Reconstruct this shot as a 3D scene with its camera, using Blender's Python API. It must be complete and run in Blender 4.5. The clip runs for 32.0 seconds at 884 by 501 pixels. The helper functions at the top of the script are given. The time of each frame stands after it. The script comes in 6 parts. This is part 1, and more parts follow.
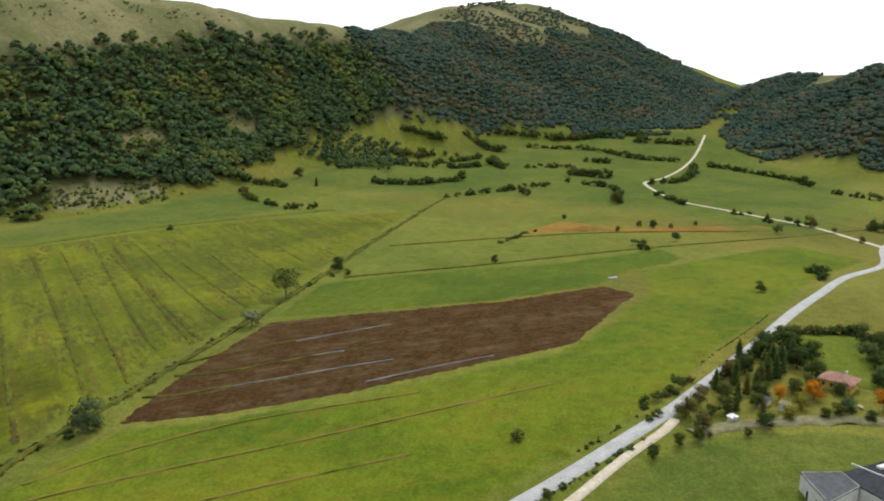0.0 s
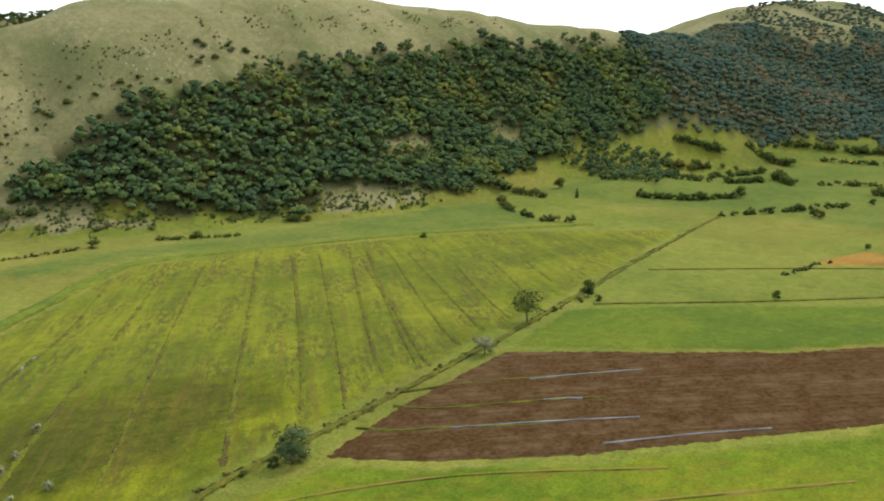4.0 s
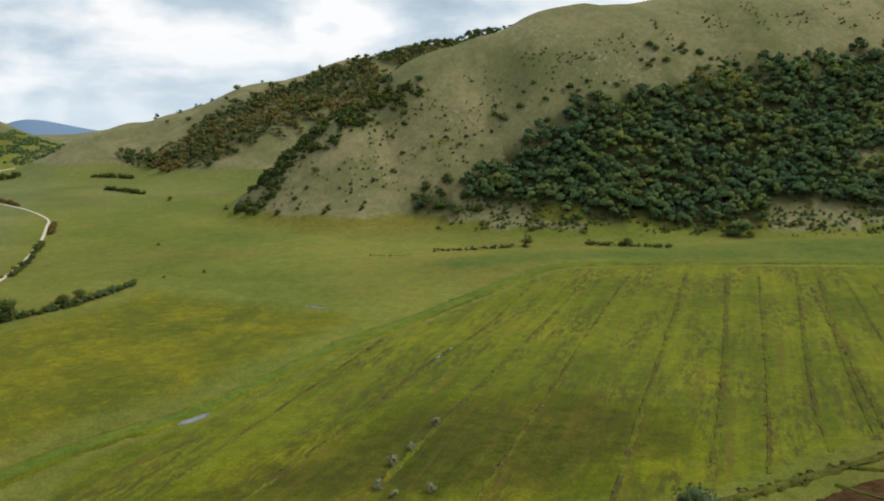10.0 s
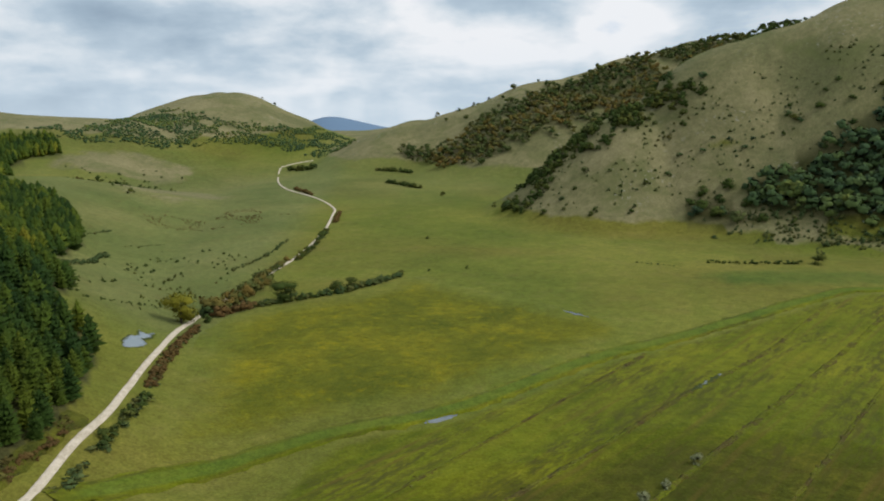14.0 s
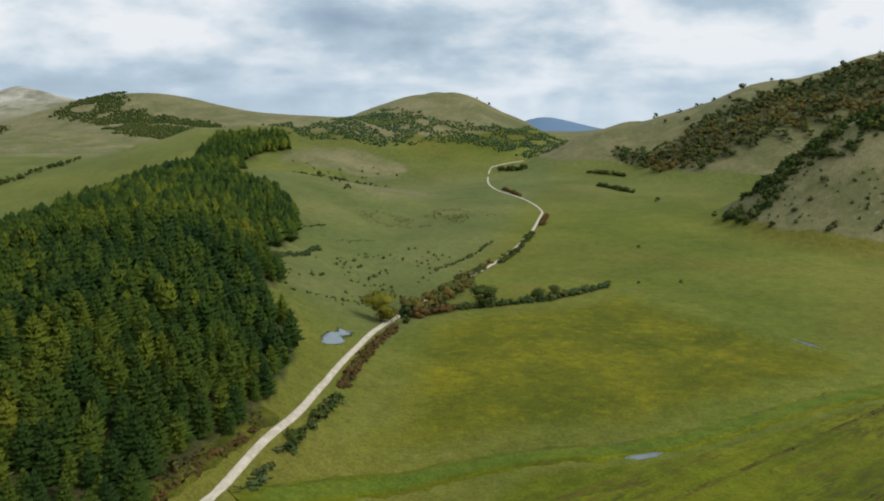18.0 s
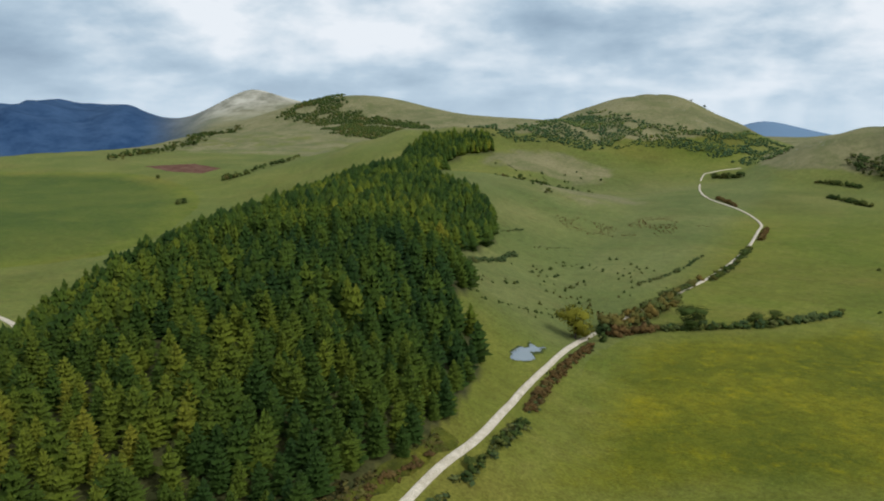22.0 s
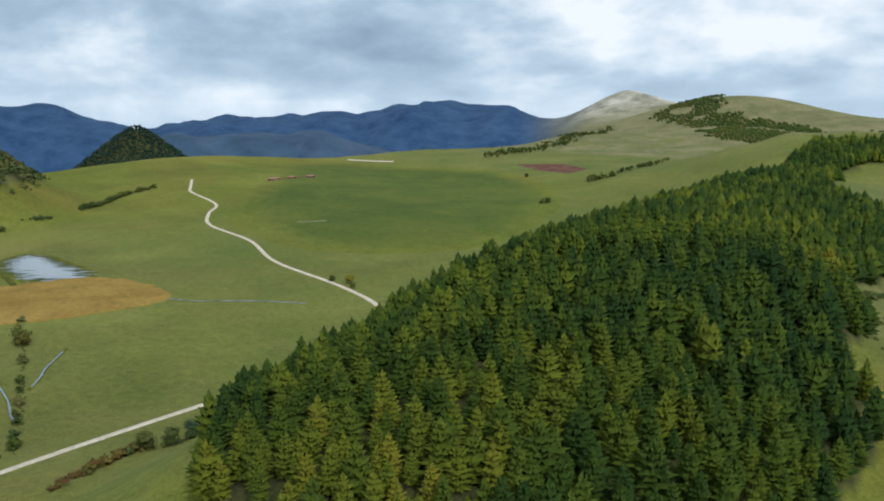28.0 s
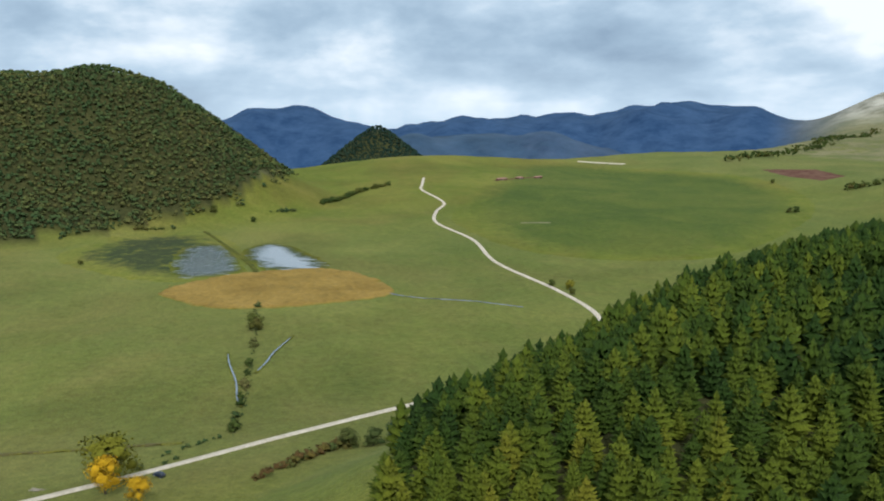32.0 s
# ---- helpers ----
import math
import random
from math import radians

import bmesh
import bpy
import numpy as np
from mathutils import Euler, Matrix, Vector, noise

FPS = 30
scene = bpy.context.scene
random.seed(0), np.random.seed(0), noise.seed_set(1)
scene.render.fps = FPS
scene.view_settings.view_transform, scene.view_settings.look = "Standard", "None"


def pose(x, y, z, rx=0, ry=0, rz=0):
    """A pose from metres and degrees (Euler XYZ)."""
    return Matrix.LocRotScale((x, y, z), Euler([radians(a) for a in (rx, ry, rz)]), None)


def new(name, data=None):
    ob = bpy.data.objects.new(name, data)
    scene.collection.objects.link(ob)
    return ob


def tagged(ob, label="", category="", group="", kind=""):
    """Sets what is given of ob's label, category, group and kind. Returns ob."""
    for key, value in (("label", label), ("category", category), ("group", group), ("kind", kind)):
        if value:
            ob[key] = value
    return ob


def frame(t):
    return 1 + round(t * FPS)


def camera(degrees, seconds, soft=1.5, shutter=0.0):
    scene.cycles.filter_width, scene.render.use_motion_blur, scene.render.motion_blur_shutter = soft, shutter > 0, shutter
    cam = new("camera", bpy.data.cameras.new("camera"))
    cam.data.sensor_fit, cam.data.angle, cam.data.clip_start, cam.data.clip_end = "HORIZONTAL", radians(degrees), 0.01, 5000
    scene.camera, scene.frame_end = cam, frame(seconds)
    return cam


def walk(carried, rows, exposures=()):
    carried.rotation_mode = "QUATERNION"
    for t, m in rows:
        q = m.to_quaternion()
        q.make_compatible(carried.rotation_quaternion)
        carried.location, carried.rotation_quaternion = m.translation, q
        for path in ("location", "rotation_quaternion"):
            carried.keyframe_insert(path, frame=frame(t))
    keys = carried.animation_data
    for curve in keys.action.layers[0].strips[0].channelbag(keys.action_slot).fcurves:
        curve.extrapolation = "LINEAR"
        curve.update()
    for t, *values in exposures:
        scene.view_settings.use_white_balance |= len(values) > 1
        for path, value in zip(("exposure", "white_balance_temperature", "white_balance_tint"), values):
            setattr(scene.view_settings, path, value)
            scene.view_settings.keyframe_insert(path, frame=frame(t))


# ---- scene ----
cam = camera(57.95, 32.0, 2.0)
PATH = [
    (0.0, -0.00, 0.00, 105.30, -74.35, -12.07, 0.58),
    (0.5, 5.57, 1.19, 105.13, -71.98, -12.00, 0.57),
    (1.0, 11.09, 2.39, 104.95, -69.82, -11.95, 0.54),
    (1.5, 16.50, 3.62, 104.75, -67.69, -11.92, 0.50),
    (2.0, 21.75, 4.91, 104.52, -65.43, -11.90, 0.45),
    (2.5, 26.77, 6.27, 104.24, -63.03, -11.87, 0.43),
    (3.0, 31.53, 7.72, 103.92, -60.49, -11.81, 0.37),
    (3.5, 35.96, 9.28, 103.54, -57.88, -11.71, 0.30),
    (4.0, 40.00, 10.97, 103.09, -55.17, -11.61, 0.20),
    (4.5, 43.63, 12.79, 102.57, -52.09, -11.48, 0.13),
    (6.5, 54.58, 20.80, 100.08, -41.87, -11.11, -0.13),
    (7.0, 56.63, 22.82, 99.47, -39.41, -11.04, -0.08),
    (7.5, 58.48, 24.77, 98.90, -36.84, -10.99, -0.09),
    (8.0, 60.18, 26.62, 98.41, -34.36, -10.96, -0.14),
    (8.5, 61.75, 28.35, 97.99, -31.84, -10.93, -0.21),
    (9.0, 63.21, 29.99, 97.65, -29.25, -10.90, -0.24),
    (9.5, 64.56, 31.56, 97.38, -26.60, -10.89, -0.26),
    (10.0, 65.80, 33.10, 97.15, -23.89, -10.87, -0.27),
    (10.5, 66.94, 34.65, 96.98, -21.35, -10.86, -0.27),
    (11.0, 67.96, 36.25, 96.83, -18.90, -10.86, -0.28),
    (11.5, 68.88, 37.93, 96.70, -16.46, -10.86, -0.32),
    (12.0, 69.71, 39.72, 96.57, -13.89, -10.86, -0.31),
    (12.5, 70.43, 41.65, 96.45, -11.14, -10.85, -0.27),
    (13.0, 71.05, 43.72, 96.32, -8.60, -10.84, -0.24),
    (13.5, 71.59, 45.90, 96.19, -6.50, -10.82, -0.24),
    (14.0, 72.03, 48.17, 96.07, -4.57, -10.81, -0.23),
    (14.5, 72.39, 50.52, 95.94, -2.60, -10.80, -0.20),
    (16.5, 73.02, 60.32, 95.49, 5.16, -10.77, -0.10),
    (17.0, 72.99, 62.80, 95.39, 6.89, -10.76, -0.11),
    (17.5, 72.87, 65.28, 95.30, 8.65, -10.74, -0.11),
    (18.0, 72.67, 67.78, 95.21, 10.48, -10.73, -0.05),
    (18.5, 72.39, 70.30, 95.11, 12.52, -10.71, -0.01),
    (19.0, 72.01, 72.83, 95.00, 14.56, -10.68, -0.00),
    (19.5, 71.54, 75.39, 94.89, 16.23, -10.65, -0.01),
    (20.0, 70.97, 77.98, 94.76, 17.82, -10.62, 0.00),
    (20.5, 70.30, 80.60, 94.62, 19.45, -10.59, 0.01),
    (21.0, 69.53, 83.24, 94.46, 21.18, -10.58, 0.02),
    (21.5, 68.67, 85.89, 94.31, 23.04, -10.56, 0.04),
    (22.0, 67.73, 88.54, 94.16, 24.98, -10.54, 0.06),
    (22.5, 66.70, 91.19, 94.02, 26.94, -10.53, 0.09),
    (23.0, 65.60, 93.82, 93.90, 28.92, -10.53, 0.10),
    (23.5, 64.43, 96.42, 93.80, 30.99, -10.52, 0.14),
    (24.0, 63.20, 98.99, 93.73, 32.98, -10.52, 0.14),
    (24.5, 61.90, 101.52, 93.70, 34.97, -10.52, 0.10),
    (26.5, 56.14, 111.06, 93.69, 43.36, -10.51, -0.00),
    (27.0, 54.55, 113.28, 93.66, 45.78, -10.50, 0.01),
    (27.5, 52.90, 115.43, 93.60, 48.39, -10.50, 0.01),
    (28.0, 51.19, 117.49, 93.49, 50.99, -10.49, 0.03),
    (28.5, 49.42, 119.48, 93.32, 53.26, -10.48, 0.02),
    (29.0, 47.60, 121.39, 93.11, 55.34, -10.46, -0.01),
    (29.5, 45.74, 123.24, 92.85, 57.31, -10.44, -0.02),
    (30.0, 43.83, 125.03, 92.55, 59.18, -10.42, -0.07),
    (30.5, 41.90, 126.78, 92.23, 61.13, -10.39, -0.06),
    (31.0, 39.94, 128.50, 91.88, 63.16, -10.38, -0.10),
    (31.5, 37.97, 130.20, 91.52, 65.27, -10.36, -0.11),
    (32.0, 36.00, 131.89, 91.15, 67.44, -10.35, -0.16),
]
walk(cam, [(t, pose(x, y, z, 90 + tilt, 0, turn) @ pose(0, 0, 0, 0, 0, roll)) for t, x, y, z, turn, tilt, roll in PATH],
     exposures=[(0.0, -0.2, 6500, 10), (4.0, 0.2, 6500, 10), (7.0, 0.08, 6500, 10), (9.0, -0.3, 6500, 10), (13.0, -0.6, 6350, 10), (19.0, -0.65, 6200, 9), (24.0, -0.6, 6000, 8), (28.0, -0.5, 5950, 8), (32.0, -0.4, 5950, 8)])

# ---- sky, sun ----
SUN_TURN, SUN_HEIGHT = -100.0, 46.0
world = bpy.data.worlds.new("sky")
scene.world = world
world.use_nodes = True


class Nodes:
    """A short way to write node trees."""

    def __init__(self, tree):
        self.tree = tree
        tree.nodes.clear()

    def add(self, kind, values=None, operation=None, use_clamp=False, data_type=None, blend_type=None, attribute_name=None, vector_type=None):
        node = self.tree.nodes.new(kind)
        if operation:
            node.operation = operation
        if use_clamp:
            node.use_clamp = True
        if data_type:
            node.data_type, node.blend_type = data_type, blend_type
        if attribute_name:
            node.attribute_name = attribute_name
        if vector_type:
            node.vector_type = vector_type
        for key, value in (values or {}).items():
            if isinstance(value, bpy.types.NodeSocket):
                self.tree.links.new(value, node.inputs[key])
            else:
                node.inputs[key].default_value = value
        return node

    def math(self, op, a, b=0.0, clamp=False):
        return self.add("ShaderNodeMath", {0: a, 1: b}, operation=op, use_clamp=clamp).outputs[0]

    def noise(self, vector, scale, detail=4.0, rough=0.55, out="Factor", distort=0.0):
        n = self.add("ShaderNodeTexNoise", {"Vector": vector, "Scale": scale, "Detail": detail, "Roughness": rough, "Distortion": distort})
        return n.outputs[0 if out == "Factor" else 1]

    def ramp(self, value, *stops):
        n = self.add("ShaderNodeValToRGB", {0: value})
        e = n.color_ramp.elements
        while len(e) < len(stops):
            e.new(0.5)
        for k, (at, colour) in zip(e, stops):
            k.position = at
            k.color = (*colour, 1) if not isinstance(colour, (int, float)) else (colour, colour, colour, 1)
        return n.outputs[0]

    def mix(self, factor, a, b, blend="MIX"):
        n = self.add("ShaderNodeMix", data_type="RGBA", blend_type=blend)
        for key, value in ((0, factor), (6, a), (7, b)):
            if isinstance(value, bpy.types.NodeSocket):
                self.tree.links.new(value, n.inputs[key])
            else:
                n.inputs[key].default_value = (*value, 1) if isinstance(value, tuple) and len(value) == 3 else value
        return n.outputs[2]


def make_sky():
    n = Nodes(world.node_tree)
    sky = n.add("ShaderNodeTexSky")
    sky.sky_type, sky.sun_disc, sky.altitude, sky.air_density, sky.dust_density = "NISHITA", False, 900, 1.0, 1.5
    sky.sun_elevation, sky.sun_rotation = radians(SUN_HEIGHT), radians(-SUN_TURN)
    way = n.add("ShaderNodeTexCoord").outputs["Generated"]
    part = n.add("ShaderNodeSeparateXYZ", {0: way})
    up = n.math("MAXIMUM", n.math("ADD", part.outputs[2], 0.06), 0.0)
    # the cloud deck lies flat overhead, so its bands close up towards the horizon
    level = n.math("ADD", n.math("MAXIMUM", part.outputs[2], 0.0), 0.28)
    deck = n.add("ShaderNodeCombineXYZ", {0: n.math("DIVIDE", part.outputs[0], level), 1: n.math("DIVIDE", part.outputs[1], level), 2: 0.3}).outputs[0]
    large = n.noise(deck, 0.70, 3.0, 0.5, distort=0.15)
    small = n.noise(deck, 2.2, 7.0, 0.5, distort=0.1)
    puff = n.noise(n.add("ShaderNodeMapping", {"Vector": way, "Scale": (5.0, 5.0, 10.0)}, vector_type="POINT").outputs[0], 1.2, 6.0, 0.55, distort=0.1)
    both = n.math("ADD", n.math("ADD", n.math("MULTIPLY", large, 0.40), n.math("MULTIPLY", small, 0.28)), n.math("MULTIPLY", puff, 0.32))
    cover = n.ramp(both, (0.31, 0.0), (0.38, 1.0))
    body = n.ramp(both, (0.43, (0.98, 0.99, 1.0)), (0.47, (0.76, 0.83, 0.88)), (0.51, (0.55, 0.66, 0.75)), (0.56, (0.42, 0.53, 0.63)), (0.64, (0.28, 0.37, 0.47)))
    toward = n.add("ShaderNodeVectorMath", {0: way, 1: (math.cos(radians(SUN_TURN + 90)) * 0.8, math.sin(radians(SUN_TURN + 90)) * 0.8, 0.6)}, operation="DOT_PRODUCT").outputs["Value"]
    glow = n.ramp(toward, (0.30, 0.0), (0.85, 1.0))
    body = n.mix(n.math("MULTIPLY", glow, 0.9), body, (1.2, 1.2, 1.18))
    haze = n.ramp(up, (0.0, 1.0), (0.13, 0.0))
    body = n.mix(n.math("MULTIPLY", haze, 0.6), body, (0.74, 0.85, 0.93))
    clear = n.mix(1.0, sky.outputs[0], (0.095, 0.115, 0.145), "MULTIPLY")
    colour = n.mix(cover, clear, body)
    back = n.add("ShaderNodeBackground", {0: colour, 1: 1.35})
    n.add("ShaderNodeOutputWorld", {0: back.outputs[0]})


make_sky()
sun = new("sun", bpy.data.lights.new("sun", "SUN"))
sun.data.energy, sun.data.angle, sun.data.color = 2.7, radians(5), (1.0, 0.975, 0.93)
sun.matrix_world = pose(0, 0, 400, 90 - SUN_HEIGHT, 0, 180 + SUN_TURN)



# ---- materials ----
def material(name, paint, rough=0.9, bump=None, gloss=0.0, fuzz=0.0, fuzz_tint=(0.88, 1.0, 0.86)):
    """paint(n, place) gives the colour; bump is (scale, strength, distance); fuzz is the pale sheen of grass blades and
    leaves seen at a low angle, which also stands in for haze.
    """
    m = bpy.data.materials.new(name)
    m.use_nodes = True
    n = Nodes(m.node_tree)
    place = n.add("ShaderNodeNewGeometry").outputs["Position"]
    colour, wet = paint(n, place), None
    if isinstance(colour, list):
        colour, wet = colour
    shader = n.add("ShaderNodeBsdfPrincipled", {"Roughness": n.math("SUBTRACT", 0.96, n.math("MULTIPLY", wet, 0.88)) if wet else rough, "Specular IOR Level": wet if wet else gloss, "Sheen Weight": fuzz, "Sheen Roughness": 0.45, "Sheen Tint": (*fuzz_tint, 1)})
    if isinstance(colour, bpy.types.NodeSocket):
        m.node_tree.links.new(colour, shader.inputs["Base Color"])
    else:
        shader.inputs["Base Color"].default_value = (*colour, 1)
    if bump:
        scale, strength, far = bump
        relief = n.add("ShaderNodeBump", {"Strength": strength, "Distance": far, "Height": n.noise(place, scale, 6.0, 0.65)})
        m.node_tree.links.new(relief.outputs[0], shader.inputs["Normal"])
    n.add("ShaderNodeOutputMaterial", {0: shader.outputs[0]})
    return m


def grass(low, mid, high, patch=(0.02, 0.16), straw=(0.20, 0.16, 0.05), wear=0.5, shade=0.66):
    """Meadow: three greens in large patches and small tufts, with bare and straw-coloured spots."""
    low, mid, high = ((c[0] * 0.97, c[1] * 0.99, c[2] + 0.008) for c in (low, mid, high))

    def paint(n, place):
        large = n.noise(place, patch[0], 4.0, 0.6, distort=0.4)
        small = n.noise(place, patch[1], 5.0, 0.7)
        fine = n.noise(place, 1.1, 4.0, 0.75)
        base = n.ramp(n.math("ADD", n.math("MULTIPLY", large, 0.7), n.math("MULTIPLY", small, 0.3)), (0.39, low), (0.5, mid), (0.61, high))
        base = n.mix(n.math("MULTIPLY", n.ramp(n.noise(place, patch[1] * 0.6, 5.0, 0.7), (0.53, 0.0), (0.75, 1.0)), wear), base, straw)
        base = n.mix(0.5, base, n.ramp(n.noise(place, 0.22, 4.0, 0.7), (0.34, 0.68), (0.62, 1.2)), "MULTIPLY")
        return n.mix(0.75, base, n.ramp(fine, (0.32, 0.56 * shade), (0.68, 1.42 * shade)), "MULTIPLY")
    return paint


def drained(under, turn):
    """Meadow in strips along its drains: long light and dark growth, with dark wet clumps beside the drains."""
    def paint(n, place):
        base = under(n, place)
        lay = lambda far, near: n.add("ShaderNodeMapping", {"Vector": place, "Rotation": (0, 0, radians(turn)), "Scale": (far, near, 40.0)}, vector_type="TEXTURE").outputs[0]
        band = n.noise(lay(140.0, 7.0), 1.0, 4.0, 0.6)
        base = n.mix(0.75, base, n.ramp(band, (0.36, (0.74, 0.80, 0.74)), (0.64, (1.22, 1.14, 1.1))), "MULTIPLY")
        wet = n.ramp(n.noise(lay(60.0, 16.0), 1.0, 3.0, 0.5), (0.42, 0.0), (0.58, 1.0))
        clump = n.ramp(n.noise(lay(9.0, 2.4), 1.0, 6.0, 0.75), (0.46, 0.0), (0.58, 0.9))
        base = n.mix(n.math("MULTIPLY", wet, clump), base, (0.062, 0.060, 0.012))
        dry = n.ramp(n.noise(lay(90.0, 4.0), 1.0, 3.0, 0.6), (0.56, 0.0), (0.68, 0.6))
        return n.mix(n.math("MULTIPLY", dry, 0.8), base, (0.110, 0.075, 0.018))
    return paint


def soil(dark, light, scale=0.3):
    def paint(n, place):
        a = n.ramp(n.noise(place, scale, 6.0, 0.7), (0.35, dark), (0.68, light))
        return n.mix(0.7, a, n.ramp(n.noise(place, scale * 9, 4.0, 0.7), (0.3, 0.55), (0.7, 1.4)), "MULTIPLY")
    return paint


def streaked(amount, paint_under, streak, turn, grain=(0.02, 0.22)):
    """Long streaks of another growth along a direction (degrees), over a ground of its own."""
    def paint(n, place):
        under = paint_under(n, place)
        along = n.add("ShaderNodeMapping", {"Vector": place, "Rotation": (0, 0, radians(turn)), "Scale": (1 / grain[0], 1 / grain[1], 20.0)}, vector_type="TEXTURE").outputs[0]
        band = n.ramp(n.noise(along, 1.0, 5.0, 0.65), (amount[0] - 0.06, 0.0), (amount[0] + 0.12, amount[2]))
        patch = n.ramp(n.noise(place, 0.12, 5.0, 0.7), (0.42, 0.0), (0.62, 1.0))
        return n.mix(n.math("MULTIPLY", band, patch), under, streak)
    return paint


def blended(paint_own, under="land", cut=0.5, wild=0.9):
    """A growth that fades into the grass round it towards its edge, unevenly."""
    def paint(n, place):
        inner = n.add("ShaderNodeAttribute", attribute_name="inner").outputs["Fac"]
        uneven = n.math("MULTIPLY", n.math("SUBTRACT", n.noise(place, 0.07, 5.0, 0.65), 0.5), wild)
        f = n.ramp(n.math("ADD", inner, uneven), (cut - 0.28, 0.0), (cut + 0.28, 1.0))
        return n.mix(f, MEADOWS[under](n, place), paint_own(n, place))
    return paint


def shallows(n, place):
    """Shallow water: clear in the middle, broken by streaks of wet grass towards the edge."""
    inner = n.add("ShaderNodeAttribute", attribute_name="inner").outputs["Fac"]
    along = n.add("ShaderNodeMapping", {"Vector": place, "Rotation": (0, 0, radians(70)), "Scale": (24.0, 5.0, 20.0)}, vector_type="TEXTURE").outputs[0]
    streak = n.math("MULTIPLY", n.math("SUBTRACT", n.noise(along, 1.0, 5.0, 0.65), 0.5), 2.6)
    f = n.ramp(n.math("ADD", inner, streak), (0.30, 0.0), (0.52, 1.0))
    bank = n.mix(n.ramp(inner, (0.0, 0.0), (0.4, 1.0)), MEADOWS["land"](n, place), (0.050, 0.062, 0.026))
    return [n.mix(f, bank, (0.16, 0.19, 0.20)), f]


def leaves(*stops, grain=(0.28, 0.6)):
    """Foliage: the colour of a whole plant by chance, with lighter and darker tufts."""
    def paint(n, place):
        own = n.add("ShaderNodeObjectInfo").outputs["Random"]
        tint = n.add("ShaderNodeAttribute", attribute_name="tint").outputs["Fac"]
        chance = n.math("FRACT", n.math("ADD", own, tint))
        region = n.math("MULTIPLY", n.math("SUBTRACT", n.noise(place, 0.014, 4.0, 0.55), 0.5), 1.6)
        chance = n.math("ADD", n.math("ADD", n.math("MULTIPLY", chance, 0.55), 0.225), region, True)
        base = n.ramp(chance, *stops)
        tuft = n.add("ShaderNodeNewGeometry").outputs["Random Per Island"]
        base = n.mix(0.8, base, n.ramp(tuft, (0.0, 0.88), (1.0, 1.12)), "MULTIPLY")
        return n.mix(grain[0], base, n.ramp(n.noise(place, grain[1], 4.0, 0.7), (0.3, 0.6), (0.7, 1.35)), "MULTIPLY")
    return paint


def land(n, place):
    """Meadow in the plain, dry grass with pale stones on the slopes, litter under the woods, haze painted blue on the
    far mountains.
    """
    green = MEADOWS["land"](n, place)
    dry = grass((0.146, 0.143, 0.053), (0.200, 0.181, 0.075), (0.246, 0.214, 0.097), (0.010, 0.10), (0.125, 0.130, 0.045), 0.75, 0.85)(n, place)
    moss = n.ramp(n.noise(place, 0.016, 5.0, 0.6, distort=0.8), (0.52, 0.0), (0.66, 0.7))
    dry = n.mix(moss, dry, (0.105, 0.118, 0.040))
    stone = n.ramp(n.noise(place, 0.30, 6.0, 0.75), (0.585, 0.0), (0.66, 1.0))
    rocky = n.ramp(n.noise(place, 0.015, 4.0, 0.6), (0.52, 0.0), (0.60, 1.0))
    litter = soil((0.036, 0.040, 0.014), (0.070, 0.068, 0.024), 0.15)(n, place)
    slope = n.add("ShaderNodeAttribute", attribute_name="dry").outputs["Fac"]
    thin_grass = grass((0.116, 0.142, 0.038), (0.150, 0.168, 0.050), (0.188, 0.194, 0.064), (0.012, 0.14), (0.13, 0.10, 0.04), 0.6, 0.82)(n, place)
    green = n.mix(n.add("ShaderNodeAttribute", attribute_name="grazed").outputs["Fac"], green, thin_grass)
    steep = n.ramp(slope, (0.6, 0.0), (0.95, 1.0))
    dry = n.mix(n.math("MULTIPLY", n.math("MULTIPLY", stone, rocky), steep), dry, (0.36, 0.34, 0.29))
    edge = n.math("ADD", slope, n.math("MULTIPLY", n.math("SUBTRACT", n.noise(place, 0.022, 5.0, 0.65), 0.5), 1.3))
    wood = n.add("ShaderNodeAttribute", attribute_name="wood").outputs["Fac"]
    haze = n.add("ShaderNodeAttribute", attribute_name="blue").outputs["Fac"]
    full = n.mix(n.ramp(edge, (0.4, 0.0), (0.6, 1.0)), green, dry)
    full = n.mix(wood, full, litter)
    crag = n.ramp(n.noise(place, 0.008, 6.0, 0.65), (0.40, (0.20, 0.19, 0.14)), (0.60, (0.46, 0.43, 0.35)))
    full = n.mix(n.add("ShaderNodeAttribute", attribute_name="rock").outputs["Fac"], full, crag)
    # haze painted into the far mountains' colour, paler blue towards the north
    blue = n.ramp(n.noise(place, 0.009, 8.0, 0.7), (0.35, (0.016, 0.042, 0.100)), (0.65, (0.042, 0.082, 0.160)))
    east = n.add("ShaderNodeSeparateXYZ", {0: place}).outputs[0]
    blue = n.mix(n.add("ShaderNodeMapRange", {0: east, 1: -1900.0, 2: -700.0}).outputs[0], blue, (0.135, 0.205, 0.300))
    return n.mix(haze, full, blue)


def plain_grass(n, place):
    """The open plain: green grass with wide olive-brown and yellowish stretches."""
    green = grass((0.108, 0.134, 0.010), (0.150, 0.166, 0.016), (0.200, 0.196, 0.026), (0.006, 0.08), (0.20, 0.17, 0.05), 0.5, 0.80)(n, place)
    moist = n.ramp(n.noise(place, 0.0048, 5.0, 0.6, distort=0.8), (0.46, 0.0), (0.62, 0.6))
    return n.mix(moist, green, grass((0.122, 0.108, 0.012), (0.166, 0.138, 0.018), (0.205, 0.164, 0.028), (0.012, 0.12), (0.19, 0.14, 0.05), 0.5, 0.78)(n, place))


